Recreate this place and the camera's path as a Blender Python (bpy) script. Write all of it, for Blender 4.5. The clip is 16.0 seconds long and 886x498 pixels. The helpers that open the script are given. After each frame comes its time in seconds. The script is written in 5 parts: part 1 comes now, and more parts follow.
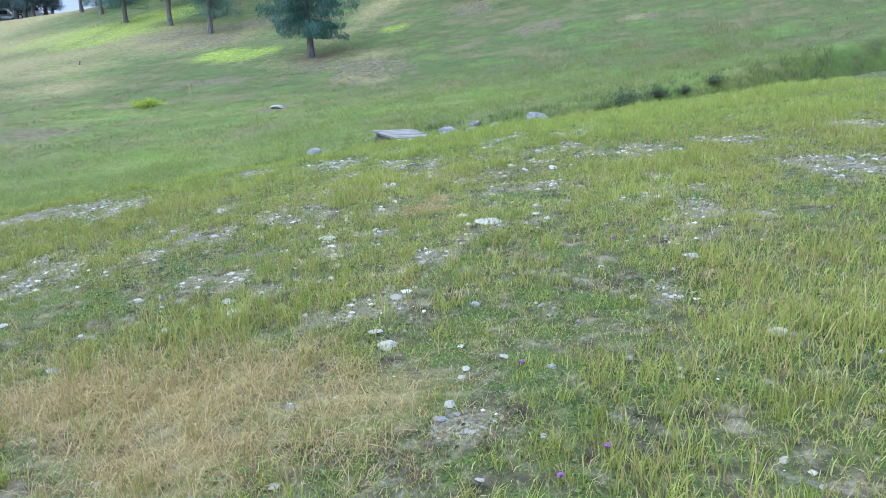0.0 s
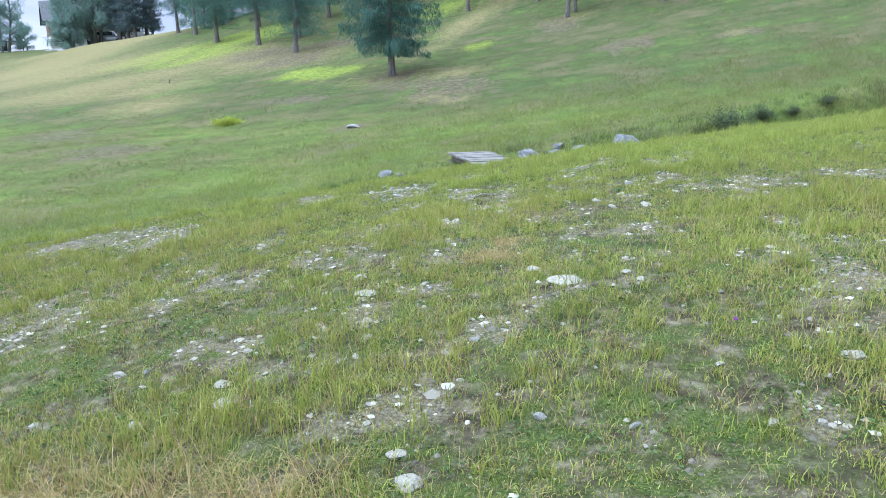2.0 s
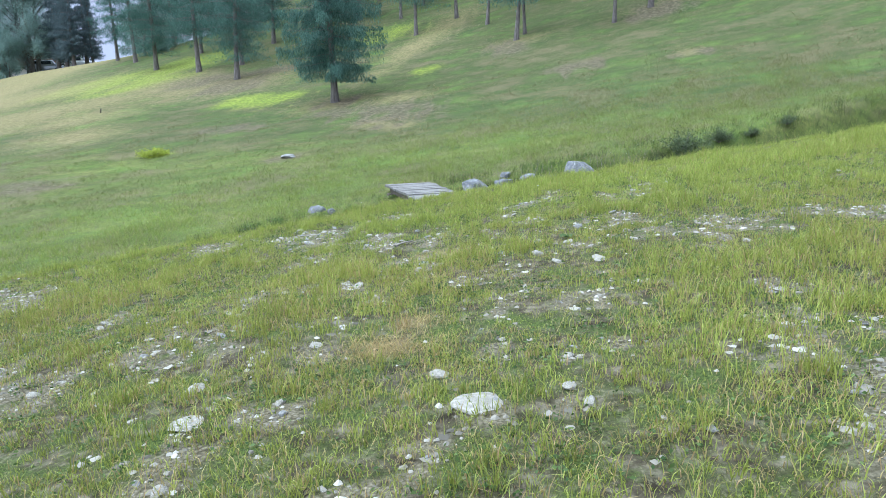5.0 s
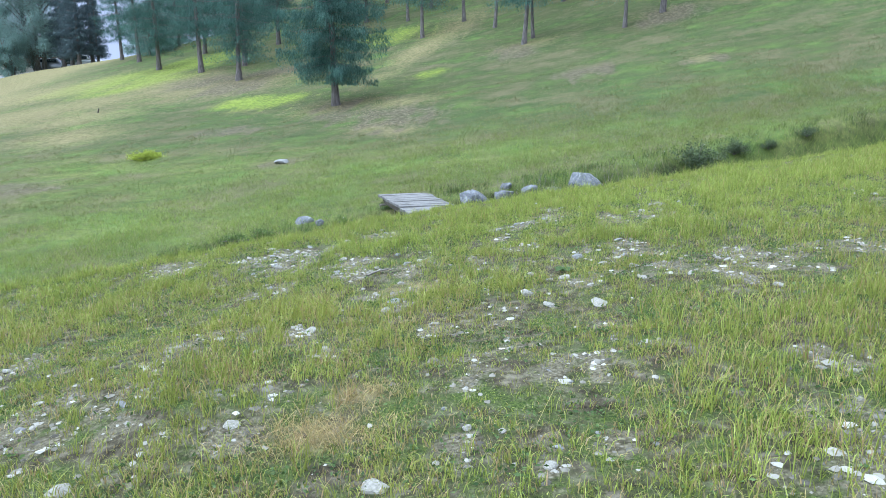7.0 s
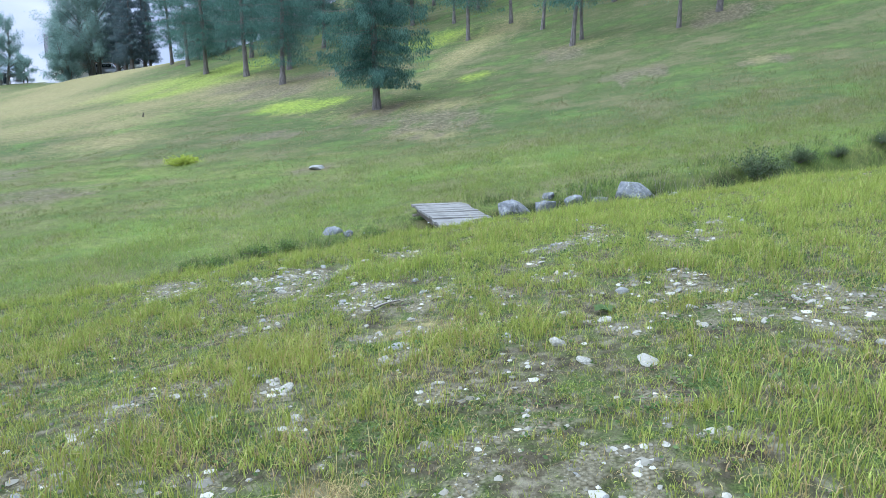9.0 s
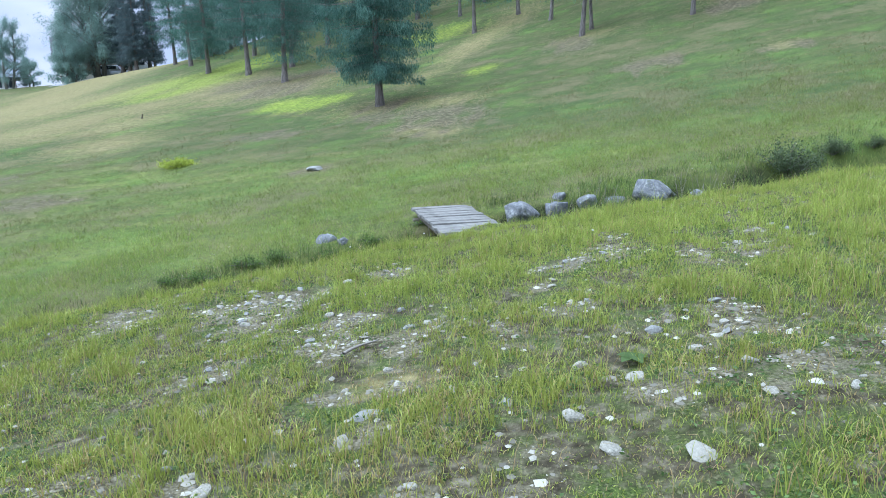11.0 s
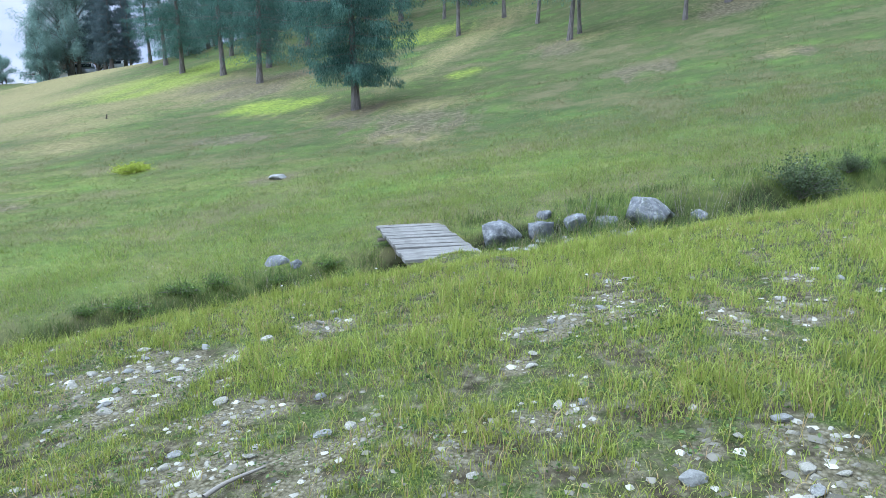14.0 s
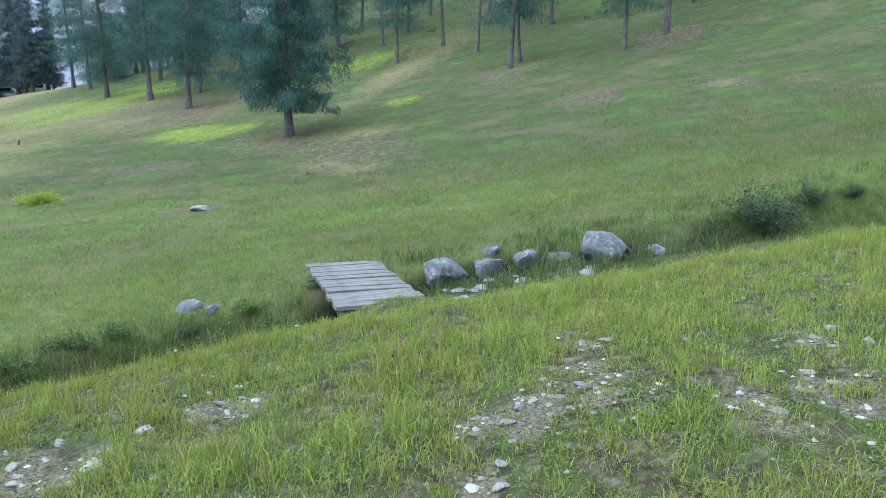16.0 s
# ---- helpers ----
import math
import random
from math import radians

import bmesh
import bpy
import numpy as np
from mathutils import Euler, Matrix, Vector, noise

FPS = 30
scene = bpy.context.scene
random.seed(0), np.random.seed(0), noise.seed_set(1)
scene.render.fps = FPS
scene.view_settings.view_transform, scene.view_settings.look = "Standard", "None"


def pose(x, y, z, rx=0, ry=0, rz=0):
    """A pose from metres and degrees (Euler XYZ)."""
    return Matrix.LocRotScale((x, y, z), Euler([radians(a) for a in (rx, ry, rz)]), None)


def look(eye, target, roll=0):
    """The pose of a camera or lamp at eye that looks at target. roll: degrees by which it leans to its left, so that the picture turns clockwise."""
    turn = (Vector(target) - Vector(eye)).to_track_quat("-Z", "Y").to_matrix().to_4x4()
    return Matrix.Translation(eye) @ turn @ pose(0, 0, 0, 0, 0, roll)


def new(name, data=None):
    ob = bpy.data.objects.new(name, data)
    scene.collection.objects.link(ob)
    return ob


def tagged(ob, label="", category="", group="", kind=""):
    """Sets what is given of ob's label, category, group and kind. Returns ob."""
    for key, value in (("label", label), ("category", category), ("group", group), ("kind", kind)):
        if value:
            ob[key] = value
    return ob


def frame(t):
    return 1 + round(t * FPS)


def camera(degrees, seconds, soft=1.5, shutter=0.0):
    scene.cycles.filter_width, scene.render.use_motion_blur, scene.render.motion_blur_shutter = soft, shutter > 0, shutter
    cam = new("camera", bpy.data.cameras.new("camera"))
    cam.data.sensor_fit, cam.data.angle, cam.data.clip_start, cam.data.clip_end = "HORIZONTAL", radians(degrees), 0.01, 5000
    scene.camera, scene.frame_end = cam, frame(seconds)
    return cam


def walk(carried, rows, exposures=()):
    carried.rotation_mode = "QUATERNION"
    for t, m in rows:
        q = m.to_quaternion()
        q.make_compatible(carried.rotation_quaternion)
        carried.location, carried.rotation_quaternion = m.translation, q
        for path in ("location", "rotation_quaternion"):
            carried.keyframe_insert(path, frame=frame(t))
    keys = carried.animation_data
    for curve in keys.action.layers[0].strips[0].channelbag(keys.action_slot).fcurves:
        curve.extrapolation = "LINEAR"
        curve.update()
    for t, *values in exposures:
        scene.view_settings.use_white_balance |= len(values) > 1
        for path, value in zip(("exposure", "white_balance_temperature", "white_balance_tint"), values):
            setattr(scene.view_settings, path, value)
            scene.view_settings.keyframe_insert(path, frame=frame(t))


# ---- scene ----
cam = camera(62.1, 16.0, soft=0.6)
METRES, EYE, TILT, LEAN, TURN = 9.492, 1.695, -15.0, 0.0, 0.0
ROWS = [
    (0.0, 0.0, 0.0, 0.0, 0.0, 0.0, -0.0),
    (0.5, 0.0067, 0.0349, 0.0107, 2.08, 0.66, -1.09),
    (1.0, 0.0064, 0.0709, 0.0174, 2.55, 1.6, -2.13),
    (1.5, 0.008, 0.1041, 0.0233, 4.37, 1.32, -1.84),
    (2.0, 0.0125, 0.1358, 0.0333, 6.31, 1.29, -1.62),
    (2.5, 0.0103, 0.1659, 0.0402, 7.0, 3.52, -1.74),
    (3.0, 0.0115, 0.1919, 0.0468, 7.08, 5.02, -1.1),
    (3.5, 0.0216, 0.224, 0.0535, 7.0, 4.99, -0.55),
    (4.0, 0.0291, 0.2568, 0.0585, 5.11, 3.97, -0.47),
    (4.5, 0.0373, 0.289, 0.0691, 3.39, 3.17, 0.01),
    (7.0, 0.0674, 0.4256, 0.1127, 3.86, 3.46, -0.97),
    (7.5, 0.0674, 0.4551, 0.1177, 4.1, 3.17, -1.74),
    (8.0, 0.0699, 0.4788, 0.1266, 4.74, 3.5, -1.55),
    (8.5, 0.0789, 0.5081, 0.135, 6.25, 3.64, -1.47),
    (9.0, 0.0827, 0.5325, 0.1415, 7.48, 3.64, -1.86),
    (9.5, 0.0832, 0.5662, 0.1513, 7.05, 3.14, -1.55),
    (10.0, 0.0843, 0.5988, 0.158, 7.94, 3.85, -0.85),
    (12.5, 0.0846, 0.7358, 0.1945, 9.02, 2.16, -1.43),
    (13.0, 0.0851, 0.7659, 0.2055, 7.67, 2.74, -1.36),
    (13.5, 0.0864, 0.7953, 0.2106, 8.28, 3.66, -1.06),
    (14.0, 0.0857, 0.8316, 0.2186, 7.25, 3.65, -1.56),
    (14.5, 0.0806, 0.8666, 0.2271, 4.37, 3.59, -1.3),
    (15.0, 0.0794, 0.8962, 0.2317, 3.5, 5.35, -0.24),
    (15.5, 0.0759, 0.9257, 0.2387, 4.03, 6.3, -0.73),
    (16.0, 0.0724, 0.957, 0.2462, 2.6, 5.96, -0.81),
]
walk(cam, [(t, pose(0, 0, EYE, TILT, LEAN, TURN) @ pose(METRES * x, METRES * y, METRES * z, 90 + pitch, roll, yaw)) for t, x, y, z, yaw, pitch, roll in ROWS],
     [(0.0, 1.84, 4800, 7.5), (2.0, 1.88, 5080, 6.5), (3.5, 1.66, 5080, 8.5), (4.0, 1.66, 5120, 8), (4.5, 1.83, 5220, 6.5), (6.0, 1.83, 5020, 6), (9.0, 1.78, 5020, 5.2), (13.0, 1.75, 4980, 4.3), (15.0, 1.80, 5000, 4), (15.5, 1.59, 5000, 3.6), (16.0, 1.54, 4980, 3.4)])

# ---- sky, sun ----
SUN_TURN, SUN_HIGH = 250.0, 66.0
world = bpy.data.worlds.new("evening_sky")
scene.world = world
world.use_nodes = True
wt = world.node_tree
wt.nodes.clear()
w_out, w_bg = wt.nodes.new("ShaderNodeOutputWorld"), wt.nodes.new("ShaderNodeBackground")
w_sky, w_mix = wt.nodes.new("ShaderNodeTexSky"), wt.nodes.new("ShaderNodeMix")
w_co, w_map, w_cl, w_rp = (wt.nodes.new(k) for k in ("ShaderNodeTexCoord", "ShaderNodeMapping", "ShaderNodeTexNoise", "ShaderNodeValToRGB"))
w_sky.sky_type, w_sky.sun_disc = "NISHITA", False
w_sky.sun_elevation, w_sky.sun_rotation = radians(SUN_HIGH), radians(SUN_TURN)
w_sky.dust_density, w_sky.air_density = 2.0, 1.0
w_map.inputs["Scale"].default_value = (1.0, 1.0, 2.6)
w_cl.inputs["Scale"].default_value, w_cl.inputs["Detail"].default_value = 2.6, 7.0
w_rp.color_ramp.elements[0].position, w_rp.color_ramp.elements[1].position = 0.18, 0.46
w_mix.data_type = "RGBA"
w_tone = wt.nodes.new("ShaderNodeMix")
w_tone.data_type = "RGBA"
w_tone.inputs[6].default_value, w_tone.inputs[7].default_value = (2.35, 2.4, 2.85, 1), (3.5, 3.3, 3.4, 1)
w_fine, w_rf = wt.nodes.new("ShaderNodeTexNoise"), wt.nodes.new("ShaderNodeValToRGB")
w_fine.inputs["Scale"].default_value, w_fine.inputs["Detail"].default_value = 5.0, 8.0
w_rf.color_ramp.elements[0].position, w_rf.color_ramp.elements[1].position = 0.40, 0.64
wt.links.new(w_map.outputs["Vector"], w_fine.inputs["Vector"])
wt.links.new(w_fine.outputs["Fac"], w_rf.inputs["Fac"])
wt.links.new(w_rf.outputs["Color"], w_tone.inputs[0])
wt.links.new(w_tone.outputs[2], w_mix.inputs[7])
w_bg.inputs["Strength"].default_value = 0.085
wt.links.new(w_co.outputs["Generated"], w_map.inputs["Vector"])
wt.links.new(w_map.outputs["Vector"], w_cl.inputs["Vector"])
wt.links.new(w_cl.outputs["Fac"], w_rp.inputs["Fac"])
wt.links.new(w_rp.outputs["Color"], w_mix.inputs[0])
wt.links.new(w_sky.outputs["Color"], w_mix.inputs[6])
wt.links.new(w_mix.outputs[2], w_bg.inputs["Color"])
wt.links.new(w_bg.outputs["Background"], w_out.inputs["Surface"])
sun_data = bpy.data.lights.new("sun", "SUN")
sun_data.energy, sun_data.angle, sun_data.color = 2.1, radians(95), (1.0, 0.98, 0.94)
sun = new("sun", sun_data)
sun_way = Vector((math.sin(radians(SUN_TURN)) * math.cos(radians(SUN_HIGH)), math.cos(radians(SUN_TURN)) * math.cos(radians(SUN_HIGH)), math.sin(radians(SUN_HIGH))))
sun.matrix_world = look((0, 0, 30), Vector((0, 0, 30)) - sun_way)


# ---- materials ----
class Nodes:
    """A small writer of node materials."""

    def __init__(self, name):
        self.mat = bpy.data.materials.new(name)
        self.mat.use_nodes = True
        self.tree = self.mat.node_tree
        self.bsdf = self.tree.nodes["Principled BSDF"]
        self.out = self.tree.nodes["Material Output"]

    def add(self, kind, links=()):
        n = self.tree.nodes.new("ShaderNode" + kind)
        for key, v in links:
            if isinstance(v, bpy.types.NodeSocket):
                self.tree.links.new(v, n.inputs[key])
            else:
                n.inputs[key].default_value = v
        return n

    def place(self, scale=(1, 1, 1)):
        g = self.add("NewGeometry")
        return self.add("Mapping", [("Vector", g.outputs["Position"]), ("Scale", scale)]).outputs["Vector"]

    def local(self, scale=(1, 1, 1)):
        g = self.add("TexCoord")
        return self.add("Mapping", [("Vector", g.outputs["Object"]), ("Scale", scale)]).outputs["Vector"]

    def noise(self, vec, scale, detail=4.0, rough=0.55):
        return self.add("TexNoise", [("Vector", vec), ("Scale", scale), ("Detail", detail), ("Roughness", rough)]).outputs["Fac"]

    def ramp(self, fac, *stops):
        n = self.add("ValToRGB", [("Fac", fac)])
        e = n.color_ramp.elements
        while len(e) < len(stops):
            e.new(0.5)
        for s, (p, c) in zip(e, stops):
            s.position, s.color = p, (*c, 1) if len(c) == 3 else c
        return n.outputs["Color"]

    def level(self, fac, lo, hi):
        return self.add("MapRange", [("Value", fac), ("From Min", lo), ("From Max", hi)]).outputs["Result"]

    def mix(self, fac, a, b, blend="MIX"):
        n = self.add("Mix")
        n.data_type, n.blend_type = "RGBA", blend
        for key, v in ((0, fac), (6, a), (7, b)):
            if isinstance(v, bpy.types.NodeSocket):
                self.tree.links.new(v, n.inputs[key])
            else:
                n.inputs[key].default_value = v if key == 0 else (*v, 1)
        return n.outputs[2]

    def calc(self, op, a, b):
        n = self.add("Math")
        n.operation = op
        for key, v in ((0, a), (1, b)):
            if isinstance(v, bpy.types.NodeSocket):
                self.tree.links.new(v, n.inputs[key])
            else:
                n.inputs[key].default_value = v
        return n.outputs[0]

    def attr(self, name):
        n = self.add("Attribute")
        n.attribute_name = name
        return n.outputs["Fac"]

    def island(self):
        return self.add("NewGeometry").outputs["Random Per Island"]

    def chance(self):
        return self.add("ObjectInfo").outputs["Random"]

    def finish(self, colour, rough=0.8, bump=None, strength=0.4, depth=0.02, metal=0.0, through_light=0.0, specular=0.3):
        b = self.bsdf
        for key, v in (("Base Color", colour), ("Roughness", rough), ("Metallic", metal), ("Specular IOR Level", specular)):
            if isinstance(v, bpy.types.NodeSocket):
                self.tree.links.new(v, b.inputs[key])
            else:
                b.inputs[key].default_value = (*v, 1) if key == "Base Color" else v
        if bump is not None:
            n = self.add("Bump", [("Height", bump), ("Strength", strength), ("Distance", depth)])
            self.tree.links.new(n.outputs["Normal"], b.inputs["Normal"])
        if through_light:
            t = self.add("BsdfTranslucent")
            if isinstance(colour, bpy.types.NodeSocket):
                self.tree.links.new(colour, t.inputs["Color"])
            m = self.add("MixShader", [("Fac", through_light)])
            self.tree.links.new(b.outputs[0], m.inputs[1])
            self.tree.links.new(t.outputs[0], m.inputs[2])
            self.tree.links.new(m.outputs[0], self.out.inputs["Surface"])
        return self.mat


def ground_material():
    k = Nodes("meadow_ground")
    p = k.place()
    gravel, turf, lush, dry = k.attr("gravel"), k.attr("turf"), k.attr("lush"), k.attr("dry")
    fine, mid, wide = k.noise(p, 75, 6, 0.65), k.noise(p, 9, 6, 0.62), k.noise(p, 0.9, 4)
    soil = k.ramp(mid, (0.36, (0.032, 0.027, 0.016)), (0.52, (0.085, 0.073, 0.046)), (0.68, (0.22, 0.197, 0.138)))
    moss = k.ramp(fine, (0.36, (0.022, 0.036, 0.009)), (0.64, (0.11, 0.145, 0.034)))
    near = k.mix(k.level(k.noise(p, 3.2, 6, 0.66), 0.42, 0.6), soil, moss)
    near = k.mix(k.calc("MULTIPLY", k.level(k.noise(k.place((1, 0.4, 1)), 60, 4, 0.6), 0.56, 0.68), 0.5), near, (0.25, 0.235, 0.13))
    cells = k.add("TexVoronoi", [("Vector", p), ("Scale", 42.0)])
    grit = k.ramp(cells.outputs["Distance"], (0.05, (0.31, 0.285, 0.215)), (0.45, (0.175, 0.155, 0.10)), (0.75, (0.07, 0.062, 0.036)))
    grit = k.mix(k.level(mid, 0.42, 0.62), grit, k.ramp(fine, (0.38, (0.075, 0.068, 0.04)), (0.62, (0.21, 0.19, 0.125))))
    bare = k.level(k.calc("ADD", gravel, k.calc("MULTIPLY", k.calc("SUBTRACT", mid, 0.5), 1.5)), 0.35, 0.7)
    streak = k.noise(k.place((0.45, 1.3, 1.0)), 1.1, 7, 0.66)
    grain = k.noise(k.place((0.8, 1.1, 0.5)), 7, 8, 0.74)
    olive = k.ramp(streak, (0.30, (0.05, 0.074, 0.024)), (0.46, (0.078, 0.105, 0.035)), (0.58, (0.108, 0.12, 0.045)), (0.72, (0.15, 0.132, 0.065)))
    green = k.ramp(streak, (0.30, (0.08, 0.11, 0.026)), (0.5, (0.14, 0.172, 0.042)), (0.70, (0.22, 0.218, 0.07)))
    sward = k.mix(k.level(k.calc("ADD", k.attr("upland"), k.calc("MULTIPLY", k.calc("SUBTRACT", wide, 0.5), 1.2)), 0.2, 0.8), green, olive)
    sward = k.mix(k.level(grain, 0.38, 0.6), k.mix(0.75, sward, (0.04, 0.058, 0.02)), sward)
    macro = k.noise(k.place((0.6, 1.2, 1.0)), 0.16, 5, 0.6)
    sward = k.mix(k.level(macro, 0.38, 0.62), k.mix(0.5, sward, (0.075, 0.08, 0.032)), sward)
    patch = k.noise(k.place((0.9, 1.1, 1.0)), 0.5, 7, 0.7)
    sward = k.mix(k.calc("MULTIPLY", k.level(patch, 0.50, 0.36), 0.65), sward, (0.15, 0.128, 0.07))
    sward = k.mix(k.calc("MULTIPLY", k.level(patch, 0.52, 0.7), 0.5), sward, (0.13, 0.215, 0.04))
    bright = k.ramp(grain, (0.35, (0.10, 0.14, 0.025)), (0.65, (0.27, 0.32, 0.05)))
    straw = k.ramp(grain, (0.35, (0.14, 0.118, 0.052)), (0.65, (0.31, 0.262, 0.125)))
    rough = k.calc("MULTIPLY", k.calc("SUBTRACT", grain, 0.5), 1.6)
    dry = k.calc("MULTIPLY", k.level(k.calc("ADD", dry, rough), 0.25, 0.95), 0.8)
    lush = k.level(k.calc("ADD", lush, rough), 0.2, 0.8)
    far = k.mix(dry, k.mix(lush, sward, bright), straw)
    needles = k.ramp(grain, (0.34, (0.05, 0.043, 0.027)), (0.52, (0.12, 0.10, 0.065)), (0.68, (0.25, 0.215, 0.145)))
    far = k.mix(k.calc("MULTIPLY", k.level(k.calc("ADD", k.attr("litter"), rough), 0.2, 0.8), 0.8), far, needles)
    base = k.mix(bare, k.mix(dry, near, straw), grit)
    # near-black tone puts the far bank's shade into the ground colour
    shade_tone = k.ramp(mid, (0.4, (0.016, 0.017, 0.01)), (0.6, (0.05, 0.06, 0.025)))
    bank_side = k.level(k.calc("ADD", k.attr("shaded_earth"), k.calc("MULTIPLY", rough, 0.35)), 0.3, 0.6)
    relief = k.calc("ADD", fine, k.calc("MULTIPLY", cells.outputs["Distance"], bare))
    return k.finish(k.mix(bank_side, k.mix(turf, base, far), shade_tone), 0.95, relief, 0.8, 0.02, specular=0.12)


def grass_material(name, greens, straw, glow=0.4):
    k = Nodes(name)
    p = k.place()
    dry, lush = k.attr("dry"), k.attr("lush")
    rnd = k.calc("ADD", k.calc("MULTIPLY", k.island(), 0.55), k.calc("MULTIPLY", k.attr("tone"), 0.45))
    tint = k.ramp(rnd, (0.0, greens[0]), (0.5, greens[1]), (1.0, greens[2]))
    wide = k.level(k.noise(p, 0.7, 3), 0.35, 0.65)
    tint = k.mix(k.calc("MULTIPLY", wide, 0.6), tint, greens[3])
    macro = k.noise(k.place((0.6, 1.2, 1.0)), 0.16, 5, 0.6)
    tint = k.mix(k.calc("MULTIPLY", k.level(macro, 0.62, 0.38), 0.4), tint, tuple(0.45 * a for a in greens[3]))
    tint = k.mix(k.calc("MULTIPLY", k.attr("upland"), 0.75), tint, k.ramp(rnd, (0.0, (0.085, 0.10, 0.04)), (1.0, (0.23, 0.225, 0.10))))
    patch = k.noise(k.place((0.9, 1.1, 1.0)), 0.5, 7, 0.7)
    tint = k.mix(k.calc("MULTIPLY", k.level(patch, 0.50, 0.38), k.calc("MULTIPLY", k.attr("upland"), 0.65)), tint, (0.165, 0.142, 0.076))
    tint = k.mix(k.calc("MULTIPLY", k.level(patch, 0.52, 0.7), k.calc("MULTIPLY", k.attr("upland"), 0.5)), tint, (0.14, 0.24, 0.045))
    tint = k.mix(lush, tint, k.ramp(rnd, (0.0, (0.14, 0.195, 0.036)), (1.0, (0.47, 0.56, 0.095))))
    tint = k.mix(dry, tint, k.ramp(rnd, (0.0, straw[0]), (1.0, straw[1])))
    return k.finish(tint, 0.55, through_light=glow, specular=0.35)


def leaf_material(name, dark, light, glow=0.3):
    k = Nodes(name)
    tint = k.ramp(k.island(), (0.0, dark), (1.0, light))
    wide = k.level(k.noise(k.local(), 0.9, 3), 0.35, 0.65)
    tint = k.mix(k.calc("MULTIPLY", wide, 0.5), tint, tuple(0.65 * c for c in dark))
    return k.finish(tint, 0.6, through_light=glow, specular=0.25)


def bark_material(name, dark, light):
    k = Nodes(name)
    v = k.local((9, 9, 1.6))
    n = k.noise(v, 1.6, 6, 0.65)
    return k.finish(k.ramp(n, (0.3, dark), (0.7, light)), 0.9, n, 0.8, 0.03)


def stone_material(name, dark, mid_tone, light, lichen=0.0):
    k = Nodes(name)
    v = k.local()
    coarse, fine = k.noise(v, 7, 6, 0.65), k.noise(v, 60, 5, 0.7)
    c = k.ramp(coarse, (0.36, dark), (0.5, mid_tone), (0.64, light))
    c = k.mix(0.35, c, k.ramp(fine, (0.3, dark), (0.7, light)))
    c = k.mix(k.calc("MULTIPLY", k.chance(), 0.5), c, mid_tone)
    if lichen:
        c = k.mix(k.calc("MULTIPLY", k.level(k.noise(v, 11, 5, 0.7), 0.55, 0.62), lichen), c, (0.38, 0.39, 0.37))
        c = k.mix(k.calc("MULTIPLY", k.level(k.noise(v, 4, 5, 0.7), 0.56, 0.66), 0.7), c, (0.07, 0.08, 0.04))
    return k.finish(c, 0.88, k.calc("ADD", coarse, k.calc("MULTIPLY", fine, 0.4)), 0.6, 0.02)


def wood_material(name, dark, light):
    k = Nodes(name)
    v = k.local((1.2, 26, 26))
    grain, blot = k.noise(v, 2.2, 6, 0.65), k.noise(k.local(), 5, 4)
    c = k.ramp(grain, (0.3, dark), (0.68, light))
    c = k.mix(k.calc("MULTIPLY", k.level(blot, 0.45, 0.7), 0.5), c, dark)
    c = k.mix(k.calc("MULTIPLY", k.chance(), 0.35), c, tuple(0.6 * a for a in light))
    return k.finish(c, 0.85, grain, 0.5, 0.01)


def plain_material(name, colour, rough=0.7, metal=0.0, spread=0.25, scale=3.0):
    k = Nodes(name)
    n = k.noise(k.local(), scale, 5)
    c = k.mix(k.level(n, 0.3, 0.7), tuple((1 - spread) * a for a in colour), colour)
    return k.finish(c, rough, n, 0.15, 0.01, metal)


M_GROUND = ground_material()
M_GRASS = grass_material("meadow_grass", ((0.065, 0.10, 0.018), (0.275, 0.335, 0.05), (0.58, 0.62, 0.15), (0.37, 0.375, 0.08)), ((0.25, 0.16, 0.075), (0.54, 0.395, 0.20)), 0.28)
M_HILL = grass_material("hill_grass", ((0.06, 0.09, 0.022), (0.15, 0.195, 0.042), (0.32, 0.36, 0.09), (0.18, 0.205, 0.06)), ((0.26, 0.22, 0.12), (0.42, 0.36, 0.21)))
M_FRESH = grass_material("fresh_grass", ((0.11, 0.155, 0.03), (0.27, 0.35, 0.066), (0.50, 0.58, 0.13), (0.30, 0.36, 0.08)), ((0.26, 0.22, 0.12), (0.46, 0.39, 0.22)))
# ditch greens darkened beyond the plants' own tone, standing for the bank's shade
M_SHADED_SEDGE = grass_material("shaded_ditch_sedge", ((0.035, 0.065, 0.016), (0.10, 0.155, 0.038), (0.25, 0.31, 0.075), (0.12, 0.155, 0.045)), ((0.25, 0.20, 0.11), (0.42, 0.36, 0.22)), 0.3)
M_HERB = leaf_material("herb_leaf", (0.05, 0.09, 0.024), (0.19, 0.27, 0.085), 0.35)
M_LIME = leaf_material("lime_leaf", (0.32, 0.38, 0.05), (0.50, 0.56, 0.09), 0.5)
# bluish haze of distance is put into the larch, spruce and aspen tints
M_LARCH = leaf_material("hazy_larch_needles", (0.036, 0.092, 0.076), (0.185, 0.315, 0.25), 0.46)
M_SPRUCE = leaf_material("hazy_spruce_needles", (0.085, 0.12, 0.135), (0.165, 0.225, 0.225), 0.45)
M_ASPEN = leaf_material("hazy_aspen_leaf", (0.20, 0.30, 0.27), (0.36, 0.48, 0.42), 0.55)
M_WEED = leaf_material("weed_leaf", (0.07, 0.12, 0.035), (0.25, 0.34, 0.085), 0.35)
M_SHRUB = leaf_material("shrub_leaf", (0.07, 0.10, 0.05), (0.16, 0.20, 0.09))
